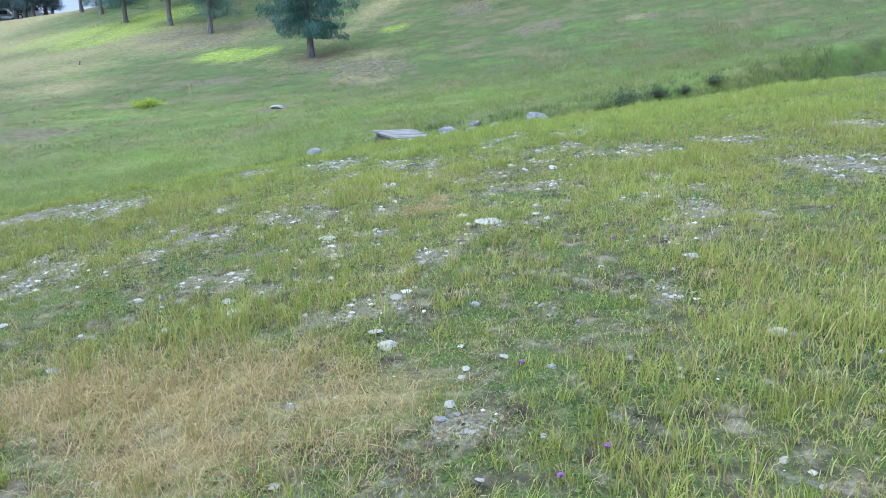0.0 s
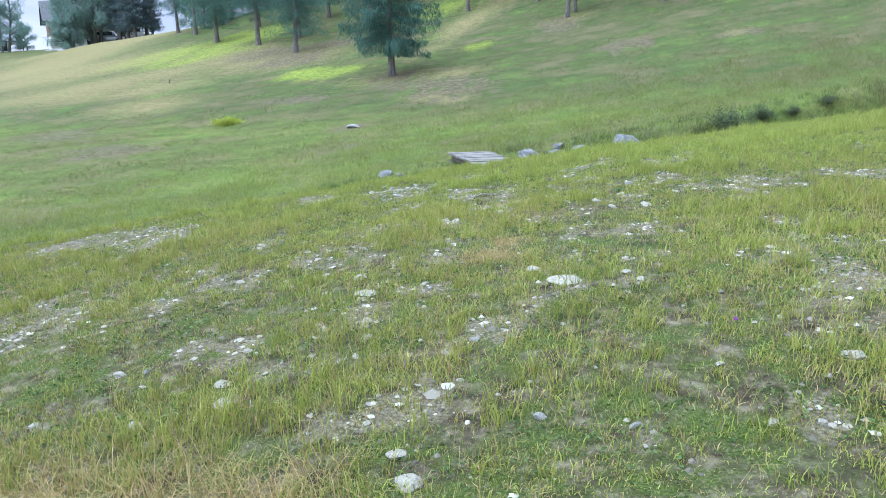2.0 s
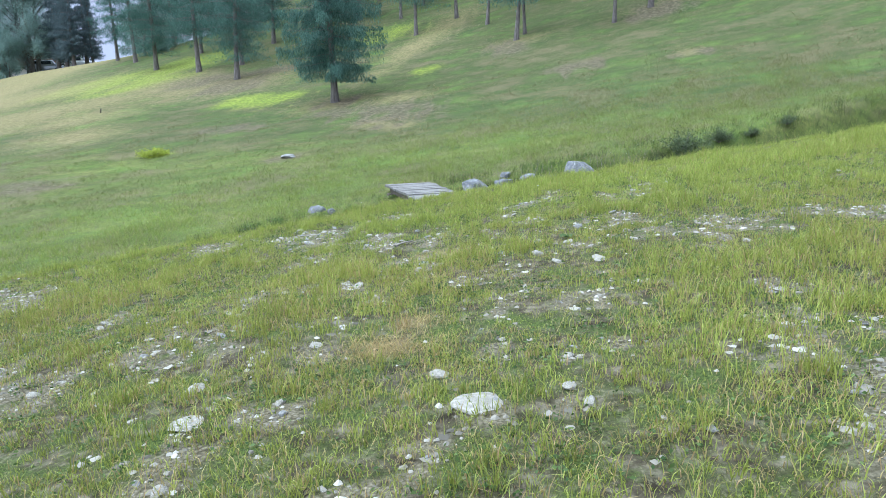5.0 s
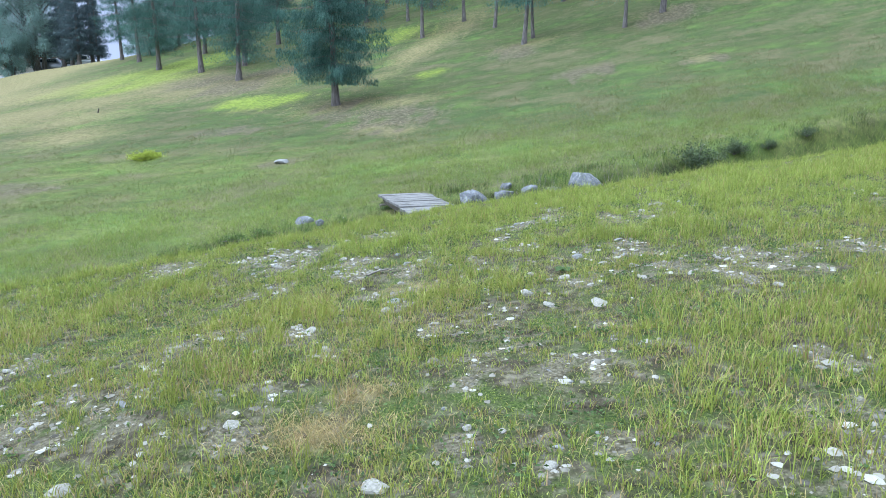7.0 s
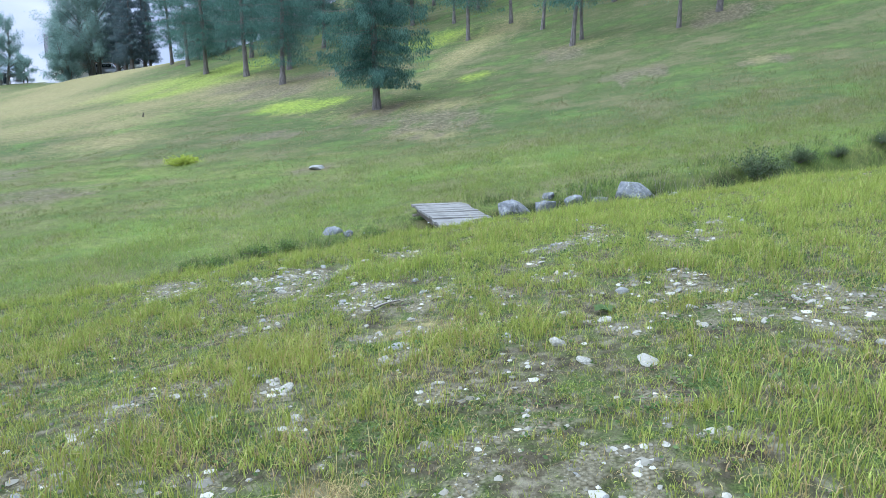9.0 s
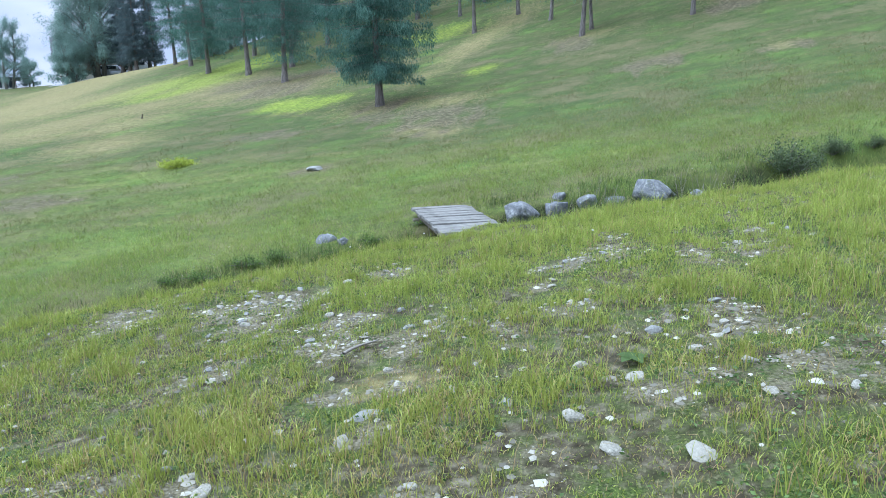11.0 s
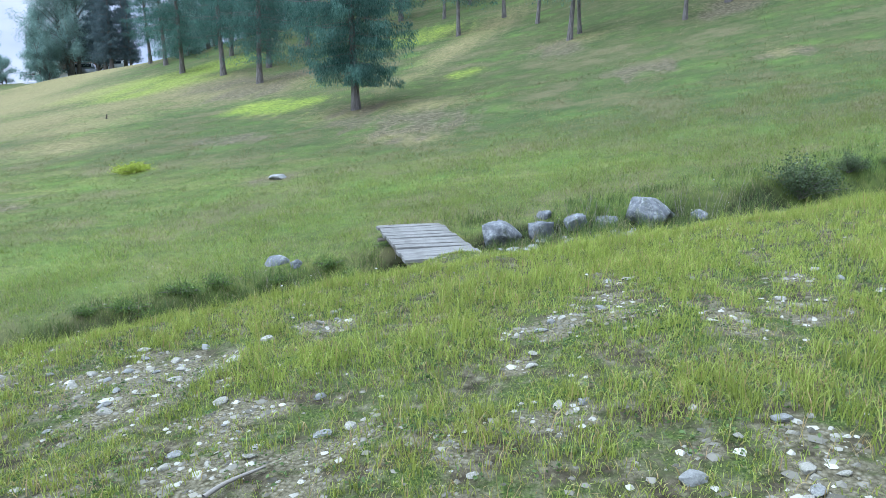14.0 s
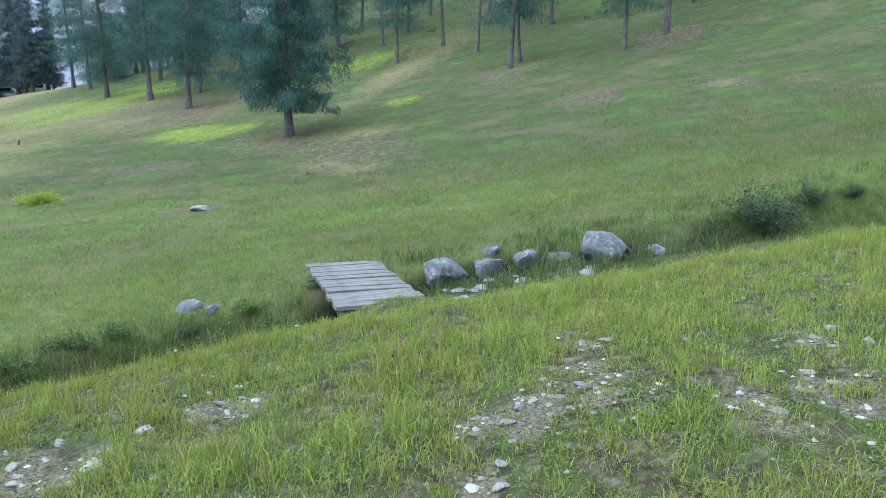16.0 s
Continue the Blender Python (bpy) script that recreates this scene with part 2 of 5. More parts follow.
M_BARK = bark_material("larch_bark", (0.065, 0.055, 0.05), (0.25, 0.225, 0.21))
M_PALE_BARK = bark_material("aspen_bark", (0.06, 0.055, 0.045), (0.26, 0.25, 0.22))
M_STONE = stone_material("limestone", (0.16, 0.15, 0.122), (0.31, 0.295, 0.245), (0.50, 0.48, 0.41))
M_GREY_STONE = stone_material("grey_limestone", (0.13, 0.132, 0.125), (0.235, 0.235, 0.222), (0.37, 0.365, 0.34))
M_BOULDER = stone_material("lichened_boulder", (0.035, 0.038, 0.042), (0.125, 0.13, 0.14), (0.31, 0.315, 0.32), 0.6)
M_PLANK = wood_material("weathered_plank", (0.065, 0.06, 0.053), (0.33, 0.318, 0.295))
M_BEAM = wood_material("dark_beam", (0.06, 0.05, 0.04), (0.17, 0.145, 0.12))
M_STICK = wood_material("bleached_stick", (0.17, 0.15, 0.125), (0.36, 0.33, 0.29))


# ---- ground: laid out on a plan whose unit is PLAN metres ----
PLAN = 1.13


def sstep(a, b, v):
    t = np.clip((v - a) / (b - a), 0, 1)
    return t * t * (3 - 2 * t)


def ditch_line(x):
    u = x + 0.8
    return 16.9 + 0.51 * u - 0.21 * (np.sqrt(u * u + 1) - 1)


def softcap(v, lo, hi, k):
    """v, held smoothly between lo and hi."""
    v = lo + k * np.logaddexp(0, (v - lo) / k)
    return hi - k * np.logaddexp(0, (hi - v) / k)


def hill(x, y):
    village = 3.7 + 0.067 * (softcap(x, -75.0, -18.0, 2.0) + 56) + 0.05 * (softcap(y, 40.0, 105.0, 5.0) - 78)
    level = sstep(58, 76, y) * sstep(-17, -31, x)
    x, y = softcap(x, -70.0, 45.0, 4.0), softcap(y, 8.0, 100.0, 3.0) - 20
    q = 1 / (1 + np.exp(-(x + 12) / 5))
    slope = -0.1524 + 0.1055 * x + 0.2056 * y + 0.076 * y * y / 30 + 0.1626 * x * y / 30 - 0.0676 * q * y + 0.0492 * x * x / 30
    return slope * (1 - level) + village * level - 0.85 * np.exp(-((x + 51) / 6.5) ** 2 - ((y - 52) / 8) ** 2)


def bank(x, y):
    return 0.281 + 0.118 * softcap(x, -30.0, 30.0, 3.0) - 0.0211 * softcap(y, -30.0, 40.0, 3.0)


def plan_ditch(x, y):
    return (y - ditch_line(softcap(x, -40.0, 40.0, 4.0))) * 0.88


RNG = np.random.default_rng(7)
WAVES = [(s * math.cos(a), s * math.sin(a), p) for s, a, p in zip(np.repeat((0.9, 2.1, 4.6, 9.0), 5), RNG.uniform(0, 6.28, 20), RNG.uniform(0, 6.28, 20))]


def ripple(x, y, band):
    """Smooth bumps between -1 and 1, coarser to finer with band."""
    total = 0.0
    for kx, ky, p in WAVES[band * 5:band * 5 + 5]:
        total = total + np.sin(kx * x + ky * y + p)
    return total / 3.2


def ditch_way(x, y):
    """Plan units beyond the ditch's middle line, at a place in metres."""
    return plan_ditch(np.asarray(x, float) / PLAN, np.asarray(y, float) / PLAN)


def ground_z(x, y):
    """The ground's height in metres."""
    x, y = np.asarray(x, float) / PLAN, np.asarray(y, float) / PLAN
    d = plan_ditch(x, y)
    w = sstep(0.15, 0.75, d + 0.06 * ripple(x, y, 2))
    z = (bank(x, y) - 0.22 * sstep(-3.1, -1.9, d) - 0.25 * sstep(-2.0, -1.1, d) - 0.33 * sstep(-1.2, -0.5, d)) * (1 - w) + hill(x, y) * w
    z = z - 0.26 * np.exp(-((d - 0.72) / 0.33) ** 2) * sstep(-1.3, -2.0, x)
    z = z - 0.30 * np.exp(-((d + 0.05) / 0.5) ** 2) + 0.05 * np.exp(-((d - 1.0) / 0.5) ** 2) - 0.24 * np.exp(-((x - 0.85) ** 2 / 1.0 + (y - 16.3) ** 2 / 0.5)) + 0.17 * np.exp(-((x + 0.2) ** 2 + (y - 15.35) ** 2) / 0.35) + 0.10 * np.exp(-((x + 1.3) ** 2 + (y - 18.6) ** 2) / 0.7)
    z = z - 0.105 * sstep(5.0, 3.5, y) + 0.09 * np.exp(-((x + 1.2) ** 2 + (y - 7.4) ** 2) / 0.8) + 0.04 * np.exp(-((x - 1.5) / 1.2) ** 2 - ((y - 10.5) / 1.6) ** 2)
    bed = -0.60 + 0.10 * x
    z = z + 0.05 * np.logaddexp(0, (bed - z) / 0.05) * sstep(-0.35, 0.1, x) * sstep(9.0, 5.0, x)
    return PLAN * (z + 0.018 * ripple(x, y, 2) + 0.008 * ripple(x, y, 3) + 0.06 * ripple(x, y, 0) * sstep(20, 26, y))


# bare gravelly spots in metres: x, y, half width, half depth
BARE_A = [(1.24, 2.35, 0.03, 0.06), (0.12, 2.96, 0.1, 0.08), (0.62, 4.3, 0.07, 0.08), (1.31, 4.39, 0.15, 0.14), (-0.82, 4.47, 0.16, 0.08), (-0.39, 4.61, 0.16, 0.17), (-1.08, 5.17, 0.16, 0.1), (-1.69, 5.43, 0.21, 0.17), (-1.96, 5.56, 0.11, 0.1), (-0.06, 5.56, 0.14, 0.21), (1.85, 5.61, 0.1, 0.13), (-1.1, 5.63, 0.08, 0.08), (2.43, 5.73, 0.12, 0.19), (1.84, 5.76, 0.08, 0.09), (2.08, 5.89, 0.17, 0.25), (0.2, 5.89, 0.08, 0.11), (-0.94, 5.99, 0.23, 0.2), (2.14, 6.2, 0.12, 0.18), (0.4, 6.24, 0.17, 0.09), (0.83, 6.25, 0.11, 0.12), (-3.7, 6.32, 0.41, 0.65), (-0.62, 6.5, 0.16, 0.15), (-2.75, 6.65, 0.14, 0.23), (1.89, 6.66, 0.09, 0.11), (0.86, 6.86, 0.05, 0.07)]
BARE_B = [(-3.84, 7.03, 0.21, 0.34), (1.15, 7.14, 0.08, 0.09), (2.1, 7.21, 0.12, 0.17), (0.54, 7.22, 0.08, 0.12), (-2.4, 7.25, 0.25, 0.3), (4.07, 7.28, 0.52, 0.69), (-0.61, 7.4, 0.13, 0.11), (-1.69, 7.52, 0.1, 0.16), (-1.3, 7.58, 0.16, 0.15), (2.43, 7.62, 0.09, 0.15), (-1.83, 7.83, 0.17, 0.28), (-2.87, 7.84, 0.14, 0.22), (-0.61, 7.85, 0.16, 0.12), (2.4, 7.9, 0.16, 0.1), (-1.37, 7.98, 0.14, 0.16), (1.1, 8.0, 0.19, 0.15), (1.38, 8.09, 0.08, 0.08), (0.54, 8.11, 0.14, 0.23), (1.44, 8.35, 0.13, 0.09), (-1.4, 8.54, 0.12, 0.08), (-0.4, 8.56, 0.13, 0.1), (0.77, 8.58, 0.09, 0.15), (-0.46, 8.66, 0.06, 0.09), (-1.41, 8.68, 0.16, 0.24), (1.43, 8.8, 0.1, 0.09)]
BARE_C = [(-0.63, 8.93, 0.17, 0.13), (0.28, 8.96, 0.21, 0.11), (-2.61, 9.0, 0.14, 0.22), (-1.18, 9.13, 0.13, 0.18), (0.75, 9.17, 0.12, 0.18), (-0.05, 9.64, 0.1, 0.12), (-0.17, 9.79, 0.12, 0.08), (2.47, 9.87, 0.14, 0.22), (1.34, 9.89, 0.14, 0.14), (3.97, 9.93, 0.25, 0.29), (2.15, 10.03, 0.21, 0.28), (2.77, 10.05, 0.24, 0.31), (5.63, 10.07, 0.35, 0.56), (1.24, 10.08, 0.1, 0.09), (1.48, 10.08, 0.15, 0.11), (2.0, 10.17, 0.1, 0.08), (-4.56, 10.18, 0.42, 0.67), (3.41, 10.23, 0.31, 0.25), (-0.44, 10.24, 0.11, 0.09), (-5.84, 10.27, 0.42, 0.66), (-0.08, 10.3, 0.11, 0.09), (2.72, 10.5, 0.16, 0.25), (1.59, 10.52, 0.06, 0.09), (-1.51, 10.61, 0.2, 0.12), (2.14, 10.67, 0.09, 0.08)]
BARE_D = [(-5.22, 10.78, 0.33, 0.52), (1.83, 10.78, 0.12, 0.12), (-1.23, 10.83, 0.1, 0.16), (0.59, 10.9, 0.12, 0.09), (-0.24, 10.9, 0.19, 0.11), (1.49, 10.94, 0.12, 0.11), (1.9, 10.99, 0.12, 0.11), (1.49, 11.05, 0.11, 0.1), (0.44, 11.12, 0.07, 0.09), (-0.59, 11.18, 0.24, 0.23), (-0.19, 11.35, 0.14, 0.21), (-0.54, 11.37, 0.11, 0.1), (0.89, 11.41, 0.18, 0.1), (1.03, 11.47, 0.05, 0.08), (-0.24, 11.48, 0.05, 0.09), (-0.09, 11.5, 0.19, 0.19), (-0.85, 11.77, 0.18, 0.3), (-2.15, 12.12, 0.18, 0.13), (0.76, 12.25, 0.09, 0.15), (-3.22, 12.39, 0.16, 0.25), (-1.65, 12.45, 0.36, 0.58), (-3.07, 12.58, 0.24, 0.35), (-1.94, 12.68, 0.45, 0.33), (2.13, 12.75, 0.2, 0.26), (-3.33, 12.84, 0.25, 0.33)]
BARE_E = [(0.86, 12.89, 0.18, 0.22), (2.29, 12.92, 0.3, 0.24), (1.01, 13.09, 0.17, 0.28), (-1.79, 13.1, 0.43, 0.16), (1.37, 13.51, 0.23, 0.33), (-0.84, 13.69, 0.21, 0.16), (2.7, 13.95, 0.14, 0.15), (1.52, 14.39, 0.14, 0.17)]
DITCH_BED = [(0.85, 18.5, 0.6, 0.55), (1.47, 19.1, 0.5, 0.45)]


def spots(x, y, places, wobble=0.45):
    best = np.zeros_like(x)
    edge = 1 + wobble * (0.6 * ripple(x, y, 2) + 0.7 * ripple(x, y, 3))
    for px, py, r in places:
        best = np.maximum(best, np.exp(-((x - px) ** 2 * 0.75 + (y - py) ** 2 * 1.15) / (r * r) * edge.clip(0.3, 3)))
    return best


def patches(x, y, places):
    """Ragged oval patches, 1 inside and fading to 0 past their rim."""
    best = np.zeros_like(x)
    ragged = (1 + 0.5 * ripple(x * 1.1, y * 1.1, 3) + 0.35 * ripple(x * 2.6, y * 2.6, 3)).clip(0.25, 2.5)
    for px, py, rx, ry in places:
        best = np.maximum(best, np.exp(-0.7 * (((x - px) / (rx + 0.02)) ** 2 + ((y - py + 0.07) / (ry + 0.05)) ** 2) * ragged))
    return best


def raw_gravel(x, y):
    g = patches(x, y, BARE_A + BARE_B + BARE_C + BARE_D + BARE_E + DITCH_BED)
    x, y = x / PLAN, y / PLAN
    loose = 0.6 * sstep(0.45, 1.1, 0.5 * ripple(x * 1.3, y * 1.3, 1) + 0.45 * ripple(x, y, 2) + 0.5 * ripple(x * 2.1, y * 2.1, 3)) * sstep(13.0, 11, y)
    patchy = (0.74 + 0.5 * ripple(x * 2.3, y * 2.3, 3) + 0.28 * ripple(x * 1.7, y * 1.7, 2)).clip(0.15, 1)
    return np.clip(np.maximum(sstep(0.17, 0.65, g) * patchy, loose), 0, 1)


GRID_X, GRID_Y = np.arange(-14.0, 14.0, 0.04), np.arange(-2.0, 21.0, 0.04)
GRAVEL = raw_gravel(*[m.ravel() for m in np.meshgrid(GRID_X, GRID_Y)]).reshape(len(GRID_Y), len(GRID_X))


def spread_out(g, cells):
    """Averages a grid over a square of that many cells each way."""
    for axis in (0, 1):
        g = sum(np.roll(g, k, axis) for k in range(-cells, cells + 1, 2)) / (cells + 1)
    return g


THIN = spread_out(spread_out(GRAVEL, 6), 6)


def thin_at(x, y):
    """How poor the soil is: 1 amid and just before the bare spots."""
    i = np.rint((np.asarray(x) + 14.0) / 0.04).astype(int).clip(0, len(GRID_X) - 1)
    j = np.rint((np.asarray(y) + 2.2) / 0.04).astype(int).clip(0, len(GRID_Y) - 1)
    return (1.7 * THIN[j, i]).clip(0, 1)


def gravel_at(x, y):
    i = np.rint((np.asarray(x) + 14.0) / 0.04).astype(int).clip(0, len(GRID_X) - 1)
    j = np.rint((np.asarray(y) + 2.0) / 0.04).astype(int).clip(0, len(GRID_Y) - 1)
    return GRAVEL[j, i]


DRY = [(-1.05, 3.0, .5), (-.38, 2.8, .36), (-1.75, 3.15, .45), (-.15, 6.5, .15), (-.05, 6.85, .13), (-.95, 2.5, .4), (-.1, 9.1, .2)]
# needle litter and thin brown turf: x, y, reach
LITTER = [(-5.0, 30.6, 1.4), (-5.71, 32.6, 1.2), (-2.6, 28.3, 1.7), (-3.6, 29.6, 1.3), (1.7, 37.6, 1.2), (1.2, 38.9, 1.0), (-12.6, 40.3, 2.2), (-14.8, 43.5, 2.6), (-11.5, 44.5, 2.4), (7.7, 29.8, .7), (-5.3, 23.2, .5), (-12.7, 22.5, 1.5), (-16.5, 26.0, 1.6), (-9.0, 29.5, 1.2), (3.8, 31.5, 1.2), (8.2, 38.9, 1.4)]
DEAD = [(-5.7, 32.4, 1.9), (1.9, 39.2, 1.6), (-3.0, 31.0, 1.5), (-13.5, 41.5, 4.5), (-17.0, 44.0, 3.5), (8.2, 39.3, 1.2), (7.6, 30.2, 0.6), (-23, 40, 4.5), (-31, 47, 5.5), (-38, 57, 7), (-18.5, 36.3, 3.2), (-34, 66, 7), (-42, 70, 6), (-24, 38, 6), (-16, 31.5, 2.6), (-30, 48, 8), (-20, 41, 4), (-3.4, 27.6, 0.9), (-2.4, 26.6, 0.7),
        (-5.2, 36.6, 1.0), (-4.7, 38.6, 1.1), (-4.2, 40.6, 1.2), (-3.7, 42.6, 1.3), (-3.2, 44.6, 1.3), (-2.7, 46.6, 1.4), (-2.0, 49.0, 1.6), (-1.2, 51.5, 1.8)]
LIME = [(-10.2, 26.2, .55), (-20.5, 46.5, 3.6), (-24.5, 49.5, 4.2), (-9.2, 35.5, 1.8), (-10.6, 36.3, 1.6), (-2.3, 36.6, 0.9), (-19, 52, 3), (-6.5, 50, 3)]


def shaded_earth_at(x, y):
    """Dark earth on the steep far side of the ditch, with its shade in the colour."""
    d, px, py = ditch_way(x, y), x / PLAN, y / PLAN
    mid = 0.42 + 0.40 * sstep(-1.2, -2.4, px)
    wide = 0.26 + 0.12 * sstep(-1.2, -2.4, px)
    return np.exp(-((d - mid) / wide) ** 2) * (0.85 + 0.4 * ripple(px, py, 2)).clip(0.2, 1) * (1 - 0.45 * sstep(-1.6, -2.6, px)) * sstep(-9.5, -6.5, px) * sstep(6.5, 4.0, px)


def upland_at(x, y):
    return sstep(23.5, 31, y + 0.25 * x)


def litter_at(x, y):
    return np.clip(sstep(0.15, 0.8, spots(x / PLAN, y / PLAN, LITTER, 0.7)) * (0.75 + 0.4 * ripple(x, y, 2)).clip(0, 1), 0, 1)


def dry_at(x, y):
    x, y = x / PLAN, y / PLAN
    return np.clip(np.maximum(spots(x, y, DRY, 0.35), 0.85 * spots(x, y, DEAD, 0.35)) + 0.35 * sstep(-25, -38, x) * sstep(38, 55, y), 0, 1)


def lush_at(x, y):
    x, y = x / PLAN, y / PLAN
    return np.clip(0.75 * sstep(0.15, 0.8, spots(x, y, LIME, 0.55)) * (0.9 + 0.3 * ripple(x, y, 1) + 0.2 * ripple(x, y, 2)).clip(0.2, 1), 0, 1)


def mesh_of(name, verts, faces, material, smooth=False, **layers):
    """A mesh from numpy arrays: vertices, triangles or quads, and values a vertex."""
    me = bpy.data.meshes.new(name)
    n, sides = len(faces), faces.shape[1]
    me.vertices.add(len(verts))
    me.vertices.foreach_set("co", np.ascontiguousarray(verts, np.float32).ravel())
    me.loops.add(n * sides)
    me.loops.foreach_set("vertex_index", np.ascontiguousarray(faces, np.int32).ravel())
    me.polygons.add(n)
    me.polygons.foreach_set("loop_start", np.arange(0, n * sides, sides, dtype=np.int32))
    me.polygons.foreach_set("use_smooth", np.full(n, smooth))
    for key, values in layers.items():
        me.attributes.new(key, "FLOAT", "POINT").data.foreach_set("value", np.ascontiguousarray(values, np.float32))
    me.materials.append(material)
    me.update()
    me.validate()
    return me


def graded(lo, hi, step, reach, growth):
    mid = list(np.arange(lo, hi, step))
    up, s = [mid[-1]], step
    down = [mid[0]]
    while up[-1] < reach:
        s *= growth
        up.append(up[-1] + s)
        down.append(down[-1] - s)
    return np.array(down[:0:-1] + mid + up[1:])


def build_ground():
    gx, gy = graded(-7.5, 9.0, 0.11, 1700, 1.075), graded(-1.5, 23.5, 0.11, 1700, 1.075)
    X, Y = np.meshgrid(gx, gy)
    x, y = X.ravel(), Y.ravel()
    nx, ny = len(gx), len(gy)
    i = (np.arange(ny - 1)[:, None] * nx + np.arange(nx - 1)[None, :]).ravel()
    faces = np.stack([i, i + 1, i + nx + 1, i + nx], 1)
    turf = sstep(-0.1, 0.45, ditch_way(x, y)) + sstep(12, 20, np.abs(x - 1)) + sstep(-3, -8, y)
    me = mesh_of("ground", np.stack([x, y, ground_z(x, y)], 1), faces, M_GROUND, True,
                 gravel=gravel_at(x, y), turf=np.clip(turf, 0, 1), lush=lush_at(x, y), dry=dry_at(x, y), upland=upland_at(x, y), shaded_earth=shaded_earth_at(x, y), litter=litter_at(x, y))
    return tagged(new("ground", me), "grassy alpine meadow with bare stony spots rising to a hillside", "ground", kind="structure")


build_ground()


# ---- parts and shapes ----
def part(name, bm, material, parent, label="", smooth=False):
    me = bpy.data.meshes.new(name)
    bm.to_mesh(me)
    bm.free()
    me.materials.append(material)
    if smooth:
        me.polygons.foreach_set("use_smooth", np.full(len(me.polygons), True))
    ob = new(name, me)
    ob.parent = parent
    return tagged(ob, label)


def part_of(name, me, parent, label=""):
    ob = new(name, me)
    ob.parent = parent
    return tagged(ob, label)


def thing(name, m, label, category, group=""):
    ob = new(name)
    ob.empty_display_size = 0.2
    ob.matrix_world = m
    return tagged(ob, label, category, group)


def box(bm, size, at=(0, 0, 0), bevel=0.0, turn=(0, 0, 0)):
    made = bmesh.ops.create_cube(bm, size=1.0, matrix=pose(*at, *turn) @ Matrix.Diagonal((*size, 1)))
    if bevel:
        edges = {e for v in made["verts"] for e in v.link_edges}
        bmesh.ops.bevel(bm, geom=list(edges), offset=bevel, segments=2, affect="EDGES", profile=0.6)
    return bm


def tube(path, radii, sides=8):
    """Vertices and quads of a tapered pipe along a path (n, 3)."""
    path, n = np.asarray(path, float), len(path)
    way = np.gradient(path, axis=0)
    way /= np.linalg.norm(way, axis=1)[:, None] + 1e-9
    side = np.cross(way, (0.31, 0.17, 0.93))
    flat = np.linalg.norm(side, axis=1) < 0.15
    side[flat] = np.cross(way[flat], (1.0, 0.0, 0.0))
    side /= np.linalg.norm(side, axis=1)[:, None]
    up = np.cross(way, side)
    a = np.linspace(0, 2 * math.pi, sides, endpoint=False)
    v = path[:, None] + np.asarray(radii)[:, None, None] * (side[:, None] * np.cos(a)[None, :, None] + up[:, None] * np.sin(a)[None, :, None])
    i = np.arange(n - 1)[:, None] * sides
    j, j2 = np.arange(sides)[None], (np.arange(sides)[None] + 1) % sides
    f = np.stack([i + j, i + j2, i + sides + j2, i + sides + j], -1).reshape(-1, 4)
    return v.reshape(-1, 3), f


def joined(pieces):
    verts, faces, base = [], [], 0
    for v, f in pieces:
        verts.append(v)
        faces.append(f + base)
        base += len(v)
    return np.concatenate(verts), np.concatenate(faces)


# ---- trees ----
def sprays(rng, at, along, size, droop, plump=1.0):
    """Two-triangle tufts: from points at, in ways along, each with its own size."""
    n = len(at)
    along = along / (np.linalg.norm(along, axis=1)[:, None] + 1e-9)
    across = np.cross(along, rng.normal(0, 1, (n, 3)))
    across /= np.linalg.norm(across, axis=1)[:, None] + 1e-9
    L, W = size[:, None], size[:, None] * rng.uniform(0.08, 0.17, (n, 1)) * plump
    mid = at + along * L * 0.5 - np.array((0, 0, 1.0)) * droop * L * 0.15
    tip = at + along * L - np.array((0, 0, 1.0)) * droop * L * 0.5
    v = np.stack([at, mid + across * W, tip, mid - across * W], 1).reshape(-1, 3)
    i = np.arange(n)[:, None] * 4
    return v, np.concatenate([i + [[0, 1, 2]], i + [[0, 2, 3]]], 1).reshape(-1, 3)


